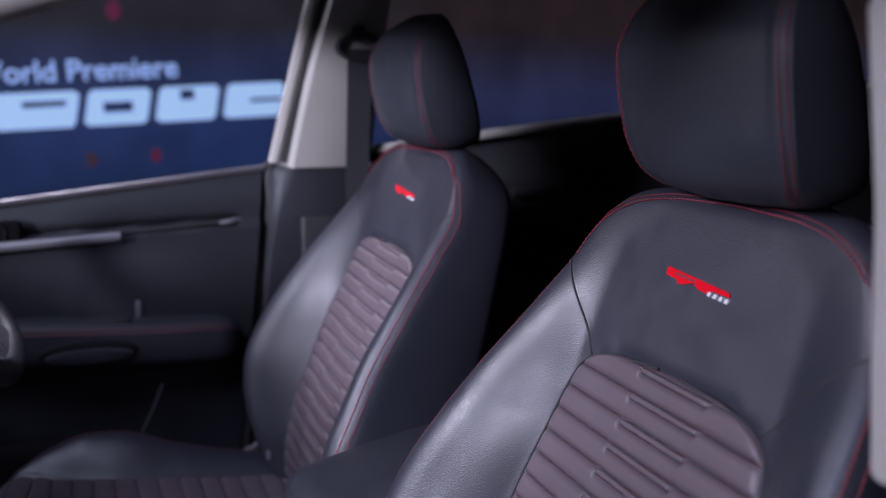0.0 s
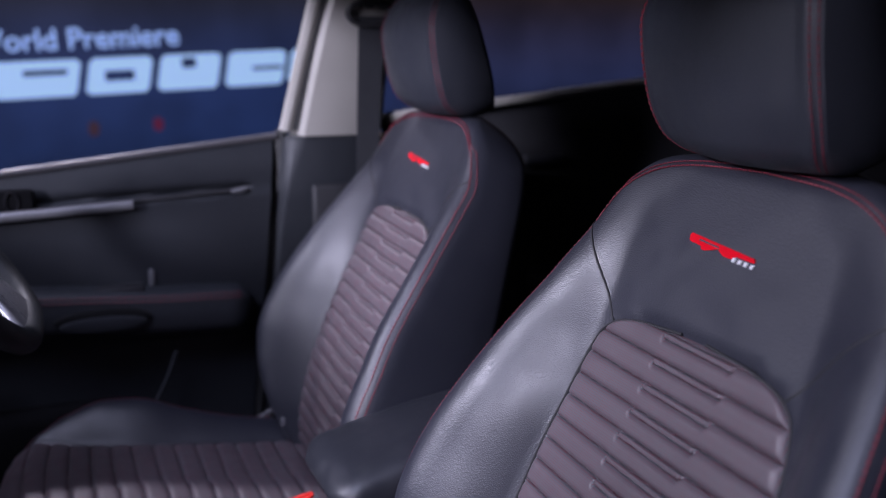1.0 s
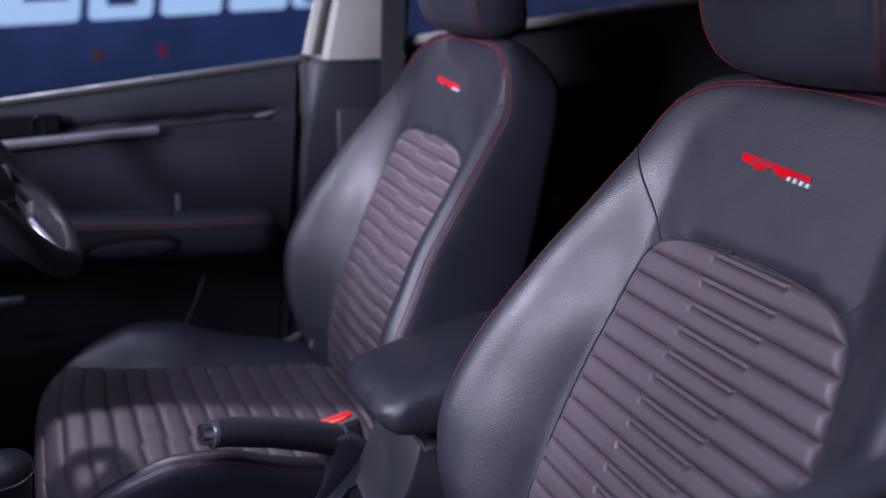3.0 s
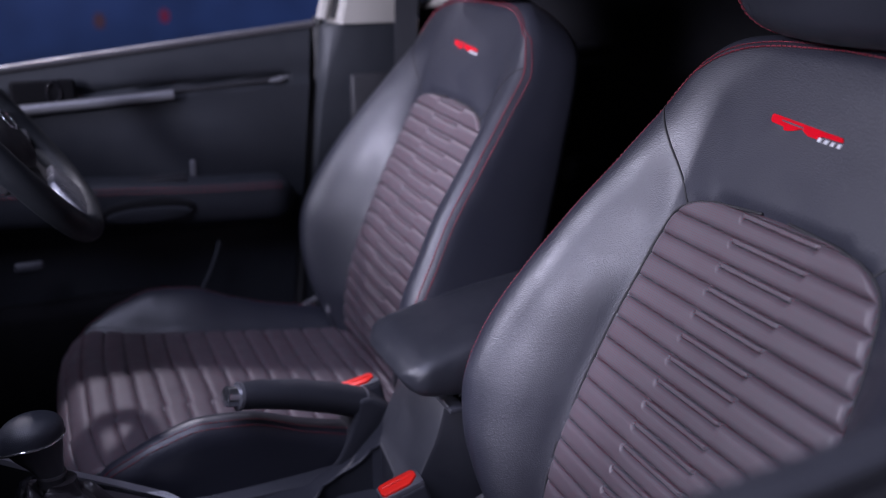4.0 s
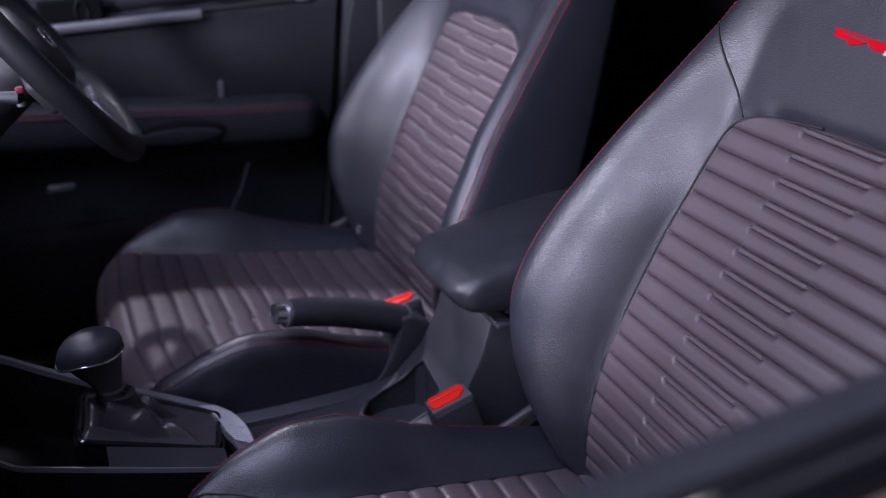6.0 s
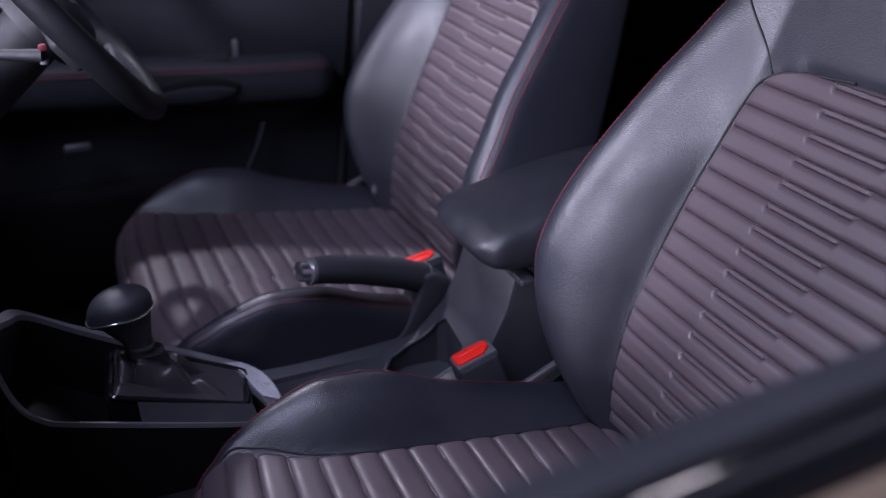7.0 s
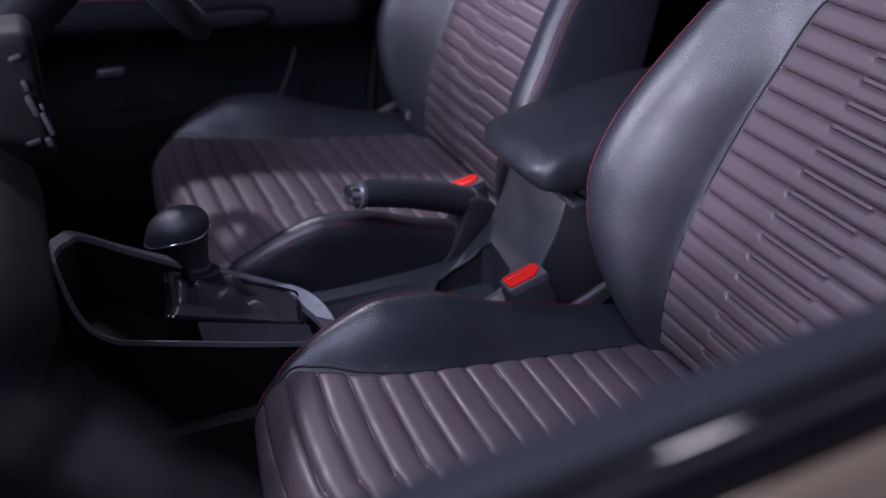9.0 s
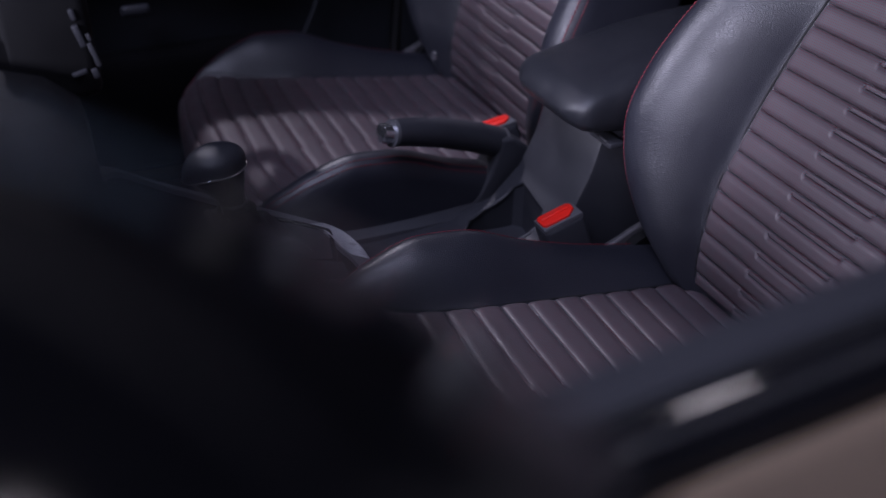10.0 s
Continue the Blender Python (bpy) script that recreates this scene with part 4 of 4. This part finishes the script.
# gear surround: satin frame round a dark tray
loop = [(-0.775, -0.125, 0.80), (-0.762, -0.125, 0.735), (-0.74, -0.122, 0.703), (-0.70, -0.12, 0.686), (-0.56, -0.118, 0.645), (-0.51, -0.112, 0.634), (-0.492, -0.075, 0.625), (-0.488, -0.03, 0.620), (-0.500, 0.018, 0.620), (-0.54, 0.04, 0.634), (-0.62, 0.046, 0.672), (-0.70, 0.05, 0.712), (-0.752, 0.05, 0.742), (-0.768, 0.005, 0.762), (-0.776, -0.06, 0.786)]
loop = np.array(loop)


def smooth_loop(p, k=6):
    n = len(p)
    out = []
    for i in range(n):
        a, b_, c, d = p[i - 1], p[i], p[(i + 1) % n], p[(i + 2) % n]
        for t in np.arange(k) / k:
            out.append(0.5 * (2 * b_ + (c - a) * t + (2 * a - 5 * b_ + 4 * c - d) * t * t + (3 * b_ - a - 3 * c + d) * t ** 3))
    return np.array(out)


ls = smooth_loop(loop)
cen = ls.mean(0)
wid = np.repeat([0.006, 0.005, 0.004, 0.0035, 0.0035, 0.010, 0.034, 0.040, 0.034, 0.018, 0.013, 0.013, 0.013, 0.012, 0.009], 6)
wid = np.convolve(np.concatenate([wid[-4:], wid, wid[:4]]), np.ones(9) / 9, "valid")
inn = ls + (cen - ls) / np.linalg.norm(cen - ls, axis=1)[:, None] * wid[:, None]
ring = [ls - [0, 0, 0.0035], ls, ls + (inn - ls) * 0.08 + [0, 0, 0.002], inn + [0, 0, 0.001], inn - [0, 0, 0.012]]
part("gear_surround", grid(np.array(ring), True, True), SURROUND, con, "dark satin gear surround")
flo = [inn - [0, 0, 0.006], cen + (inn - cen) * 0.97 - [0, 0, 0.085], cen + (inn - cen) * 0.02 - [0, 0, 0.088]]
sel = np.arange(37, 52)
gu, gv = np.meshgrid(np.linspace(0, len(sel) - 1, 280), np.linspace(0.10, 0.94, 70), indexing="ij")
lo_ = np.stack([np.interp(gu, np.arange(len(sel)), ls[sel, k]) for k in range(3)], -1)
hi_ = np.stack([np.interp(gu, np.arange(len(sel)), inn[sel, k]) for k in range(3)], -1)
plate = lo_ + (hi_ - lo_) * gv[..., None] + np.stack([0 * gu, 0 * gu, 0.0028 + 0.0005 * np.maximum(np.sin(gu * 9 + gv * 24), np.sin(gu * 9 - gv * 24))], -1)
part("textured_plate", grid(plate), SILVER, con, "bright diamond-textured silver plate")
part("gear_tray", grid(np.array(flo), True, True), SHADE_BLACK, con)
part("surround_skirt", grid(np.array([ls - [0, 0, 0.0034], ls * [1, 0.98, 1] - [0, 0, 0.30]]), True, False), SHADE_BLACK, con)
gb = smooth_loop(np.array([(-0.672, -0.066, 0.681), (-0.660, -0.074, 0.678), (-0.60, -0.074, 0.658), (-0.545, -0.074, 0.640), (-0.533, -0.066, 0.636), (-0.526, -0.035, 0.634), (-0.520, -0.004, 0.632), (-0.528, 0.006, 0.635), (-0.58, 0.022, 0.652), (-0.640, 0.036, 0.671), (-0.655, 0.034, 0.676), (-0.664, 0.022, 0.679), (-0.668, -0.02, 0.680)]), 4)
gbc = gb.mean(0)
part("gear_plate", grid(np.array([gbc + (gb - gbc) * [1.10, 1.12, 1.1] - [0, 0, 0.05], gbc + (gb - gbc) * [1.09, 1.11, 1.09] - [0, 0, 0.002], gbc + (gb - gbc) * 0.96 - [0, 0, 0.006], gbc + (gb - gbc) * 0.02 - [0, 0, 0.045]]), True), GLOSS, con, "gloss black plate round the gear boot")
led = [[(x, y, 0.645 - 0.29 * (x + 0.56) + dz) for x in np.linspace(-0.648, -0.527, 14)] for y, dz in ((-0.1155, -0.010), (-0.1150, -0.003), (-0.084, 0.0035), (-0.080, 0.0035), (-0.078, -0.012))]
part("side_ledge", grid(led), PLASTIC, con, "dark satin ledge beside the gear boot")
part("boot_rim", tube(gb, 0.0035, 8, True), GLOSS, con, "gloss black boot rim")

gear = thing("gear_lever", (-0.62, -0.03, 0.64), "black leather gear lever with chrome band and soft boot", "gear lever")
rings = []
top = np.array([-0.625, -0.03, 0.706])
gc = gb.mean(0) + [-0.03, 0.0, 0.010]
out = (gb - gc) / np.linalg.norm(gb - gc, axis=1)[:, None]
ang = np.arange(len(gb)) / len(gb) * 2 * math.pi
for a in np.linspace(0, 1, 26):
    k = (1 - a) ** 1.9
    p = gb * k + (1 - k) * (gc * (1 - a) + top * a) + out * 0.017 * (1 - k)
    p[:, 2] = (gb[:, 2] - 0.004 * min(1, a * 6)) * (1 - a ** 1.5) + a ** 1.5 * top[2]
    crease = np.sin(ang * 3 + a * 7.5) + 0.7 * np.sin(ang * 5 - a * 11 + 1.0)
    p[:, 2] += 0.0105 * math.sin(min(1, a * 1.25) * math.pi) * crease + 0.006 * math.sin(a * math.pi)
    p = p + out * (0.004 * math.sin(a * math.pi) * np.sin(ang * 4 + a * 9))[:, None]
    rings.append(p)
part("boot", loft(rings), mat("boot_leather", (0.05, 0.044, 0.05), 0.36, grain=0.3, gscale=500, spec=0.8), gear, "creased black leather boot", sharp=60)
th = np.arange(32) / 32 * 6.2832
neck = [[(cx + rx * math.cos(t), -0.03 + ry * math.sin(t), z + 0.16 * rx * math.cos(t)) for t in th] for cx, rx, ry, z in ((-0.633, 0.0135, 0.0135, 0.703), (-0.634, 0.0140, 0.0140, 0.716), (-0.637, 0.0175, 0.0165, 0.728), (-0.642, 0.0245, 0.0215, 0.742), (-0.646, 0.0295, 0.0255, 0.754), (-0.648, 0.0300, 0.0262, 0.759))]
part("neck", loft(neck), SATIN_DARK, gear, "dark satin neck", sharp=60)
part("collar", tube([(-0.633, -0.03, 0.7130), (-0.633, -0.03, 0.7165)], 0.0152, 24), SATIN, gear)
cap = []
for a in np.linspace(0.0, 1.0, 18):
    k = max(0.05, 1 - a ** 2.6) ** 0.42
    cap.append([(-0.6490 + 0.003 * a + 0.0345 * k * math.cos(t), -0.03 + 0.0300 * k * math.sin(t), 0.7575 + 0.0275 * a + (0.17 - 0.10 * a) * 0.0345 * k * math.cos(t)) for t in th])
knob = part("knob", loft(cap), LEATHER_SOFT, gear, "rounded black leather knob", sharp=70)
part("chrome_band", tube([(-0.6490 + 0.0348 * math.cos(t), -0.03 + 0.0303 * math.sin(t), 0.7568 + 0.0060 * math.cos(t) + 0.004 * math.exp(-((t - 4.4) / 0.6) ** 2)) for t in np.arange(48) / 48 * 6.2832], 0.0013, 8, True), CHROME, knob, "thin chrome band")

brake = thing("hand_brake", (-0.30, 0.06, 0.60), "black hand brake lever with chrome button", "hand brake")
bp = [(-0.421, 0.040, 0.729), (-0.40, 0.044, 0.726), (-0.35, 0.053, 0.712), (-0.30, 0.062, 0.693), (-0.262, 0.068, 0.676)]
part("grip", tube(bp, [0.0165, 0.018, 0.0195, 0.0205, 0.0205], 20), PLASTIC, brake, "grained black grip")
part("collar", tube([(-0.4225, 0.0397, 0.7295), (-0.418, 0.0405, 0.7285)], 0.0175, 20), SATIN, brake)
part("button", tube([(-0.438, 0.0368, 0.7335), (-0.436, 0.0372, 0.733), (-0.42, 0.040, 0.729)], [0.009, 0.0125, 0.013], 18), CHROME, brake, "chrome push button")
part("root_ring", tube([(-0.2615, 0.0681, 0.6757), (-0.2585, 0.0686, 0.6743)], 0.0210, 20), SATIN, brake, "thin satin ring at the grip's root")
part("lever_root", extrude([(-0.268, 0.690), (-0.250, 0.688), (-0.226, 0.672), (-0.206, 0.645), (-0.225, 0.620), (-0.262, 0.590), (-0.322, 0.580), (-0.325, 0.592), (-0.300, 0.610), (-0.284, 0.636), (-0.273, 0.662)], 0.046, 0.096, 0.014, "y", 4), PLASTIC, brake, "black plastic shroud at the lever's root", sharp=60)
# solid dark block, painted shade where a small hole would be
part("shroud_hole_shade", rbox((-0.345, 0.062, 0.6015), (0.024, 0.018, 0.008), 0.0038, 3), SHADE_BLACK, brake)
part("slot_cover", rbox((-0.30, 0.072, 0.588), (0.16, 0.05, 0.03), 0.012, 3), PLASTIC, brake)

# belt buckles beside the seats
def buckle(base, tip, wide, name_label):
    a, t = np.array(base, float), np.array(tip, float)
    up = (t - a) / np.linalg.norm(t - a)
    sid = np.array(wide, float)
    sid = sid - up * (sid @ up)
    sid /= np.linalg.norm(sid)
    nor = np.cross(sid, up)
    m = Matrix([[sid[i], nor[i], up[i], t[i]] for i in range(3)] + [[0, 0, 0, 1]])
    bk = thing("belt_buckle", tuple(base), name_label, "belt buckle", "belt buckles")
    L = float(np.linalg.norm(t - a))
    part("casing", moved(rbox((0, 0, -L / 2), (0.054, 0.034, L), 0.006, 3), m), PLASTIC, bk)
    rim_ = [(-0.0255, -0.0155), (0.021, -0.0155), (0.0255, -0.011), (0.0255, 0.0155), (-0.0255, 0.0155)]
    key_ = [(-0.0235, -0.009), (-0.0205, -0.0135), (0.0175, -0.0135), (0.0215, -0.010), (0.0215, 0.001), (0.010, 0.0115), (-0.0205, 0.0115), (-0.0235, 0.007)]
    part("button_rim", moved(extrude(rim_, -0.004, 0.0035, 0.0015, "z"), m), BUCKLE_RIM, bk, "pale grey button frame")
    part("release_button", moved(extrude(key_, 0.0, 0.0065, 0.0015, "z"), m), BUCKLE_RED, bk, "bright red release button")
    part("button_ridge", moved(rbox((-0.002, -0.004, 0.0068), (0.036, 0.006, 0.003), 0.0014, 3), m), BUCKLE_RED, bk)
    return bk


buckle((-0.235, -0.135, 0.54), (-0.275, -0.124, 0.664), (0.045, 0.0, 0.028), "black belt buckle with red button beside the passenger seat")
buckle((-0.225, 0.085, 0.56), (-0.250, 0.100, 0.684), (0.035, 0.0, 0.014), "black belt buckle with red button beside the driver's seat")

# ---- dashboard and steering wheel ----
dash = thing("dashboard", (-0.95, CY, 0.5), "dark soft dashboard with a rounded rear lip", "dashboard")
rings = []
for a in np.linspace(0, 1, 24):
    y = -0.66 + 0.44 * a
    sh = 0.16 * (1 - min(1, a / 0.55)) ** 1.6
    prof = [(-1.3, 0.74), (-1.08, 0.75), (-1.0, 0.78), (-0.94, 0.82), (-0.87, 0.852), (-0.80, 0.868), (-0.758, 0.885), (-0.745, 0.912), (-0.748, 0.94), (-0.77, 0.966), (-0.82, 0.99), (-1.0, 1.02), (-1.3, 1.04)]
    rings.append([(x - (sh + 0.02 if x > -1.2 else 0), y, 0.92 + (z - 0.92) * (0.75 if z > 0.92 else 1)) for x, z in prof])
part("pad", loft(rings, flip=True), SHADE_BLACK, dash, sharp=60)
part("centre_panel", extrude([(-1.2, 0.5), (-0.88, 0.52), (-0.81, 0.74), (-0.80, 0.98), (-0.85, 1.02), (-1.2, 1.02)], -0.20, 0.13, 0.01), SHADE_BLACK, dash)
part("driver_pad", extrude([(-1.25, 0.55), (-0.98, 0.6), (-0.88, 0.75), (-0.86, 0.98), (-0.95, 1.08), (-1.25, 1.05)], 0.13, 0.64, 0.012), SHADE_BLACK, dash)
panel = part("control_panel", rbox((-0.783, -0.166, 0.978), (0.070, 0.070, 0.110), 0.010, 3), SHADE_BLACK, dash, "black control panel")
for kx, kz, size in ((-0.7633, 1.0151, (0.010, 0.004, 0.004)), (-0.7606, 0.9929, (0.004, 0.004, 0.009)), (-0.7588, 0.9761, (0.005, 0.004, 0.018)), (-0.7520, 0.9740, (0.003, 0.004, 0.006)), (-0.7505, 0.9600, (0.004, 0.004, 0.020)), (-0.7520, 0.9450, (0.005, 0.004, 0.008)), (-0.7636, 0.9466, (0.012, 0.004, 0.004))):
    part("control_key", rbox((kx, -0.2015, kz), size, 0.0012, 2, Matrix.Rotation(radians(-14), 4, "Y")), PLASTIC, panel, "small dark key")
wheel = thing("steering_wheel", (-0.66, 0.31, 0.96), "black leather steering wheel with satin spoke trim", "steering wheel")
WM = Matrix.Translation((-0.648, 0.31, 1.022)) @ Matrix.Rotation(radians(-37), 4, "Y")
ring = [(0, 0.183 * math.cos(t), 0.183 * math.sin(t) + 0.029 * max(0, -math.sin(t)) ** 5) for t in np.arange(72) / 72 * 6.2832]
rim = part("rim", moved(tube(ring, 0.0170, 16, True), WM), RIM_LEATHER, wheel, "black leather rim")
dome = [[(x, 0.078 * k * math.cos(t) * (1 + 0.08 * math.cos(2 * t)), 0.004 + 0.066 * k * math.sin(t)) for t in np.arange(40) / 40 * 6.2832] for x, k in ((-0.045, 0.9), (-0.012, 1.0), (0.002, 0.96), (0.010, 0.82), (0.015, 0.55), (0.017, 0.1))]
hub = part("hub", moved(loft(dome), WM), PLASTIC_DARK, wheel, "black airbag cover", sharp=60)
part("hub_badge", moved(tube([(0.016, 0.026 * math.cos(t), 0.004 + 0.014 * math.sin(t)) for t in np.arange(28) / 28 * 6.2832], 0.0022, 8, True), WM), CHROME, hub, "oval chrome badge ring")
for sg in (1, -1):
    part("spoke", moved(extrude([(sg * 0.060, -0.030), (sg * 0.060, 0.026), (sg * 0.120, 0.014), (sg * 0.176, 0.004), (sg * 0.174, -0.040), (sg * 0.120, -0.042)][::sg], -0.026, -0.004, 0.007, "x", 3), WM), PLASTIC_DARK, wheel)
    part("spoke_trim", moved(extrude([(sg * 0.072, -0.040), (sg * 0.118, -0.034), (sg * 0.166, -0.036), (sg * 0.162, -0.052), (sg * 0.118, -0.050), (sg * 0.078, -0.056)][::sg], -0.012, 0.002, 0.004, "x", 3), WM), SPOKE, wheel, "satin silver spoke trim")
    for k in range(3):
        part("button", moved(rbox((-0.001, sg * (0.088 + 0.022 * k), -0.008), (0.008, 0.017, 0.022), 0.003, 2), WM), GLOSS, wheel)
part("lower_spoke", moved(extrude([(-0.052, -0.050), (0.052, -0.050), (0.066, -0.100), (0.074, -0.146), (0.040, -0.152), (0.0, -0.154), (-0.040, -0.152), (-0.074, -0.146), (-0.066, -0.100)], -0.020, -0.002, 0.007, "x", 3), WM), PLASTIC_DARK, wheel)
part("lower_trim", moved(extrude([(-0.050, -0.080), (0.050, -0.080), (0.066, -0.110), (0.080, -0.138), (0.0, -0.146), (-0.080, -0.138), (-0.066, -0.110)], -0.004, 0.009, 0.005, "x", 3), WM), SPOKE, wheel, "satin silver lower spoke trim")
part("stalk", tube([(-0.735, 0.215, 0.990), (-0.70, 0.195, 0.990), (-0.676, 0.182, 0.990)], [0.006, 0.007, 0.008], 14), PLASTIC_DARK, wheel, "black control stalk")
part("stalk_mark", rbox((-0.676, 0.180, 1.000), (0.010, 0.008, 0.008), 0.003, 2), THREAD, wheel, "small red mark")
part("stalk_tip", tube([(-0.677, 0.182, 0.985), (-0.677, 0.182, 0.981)], 0.005, 12), SATIN, wheel)
part("column", moved(tube([(-0.03, 0, 0), (-0.25, 0, -0.02)], 0.04, 14), WM), PLASTIC_DARK, wheel)
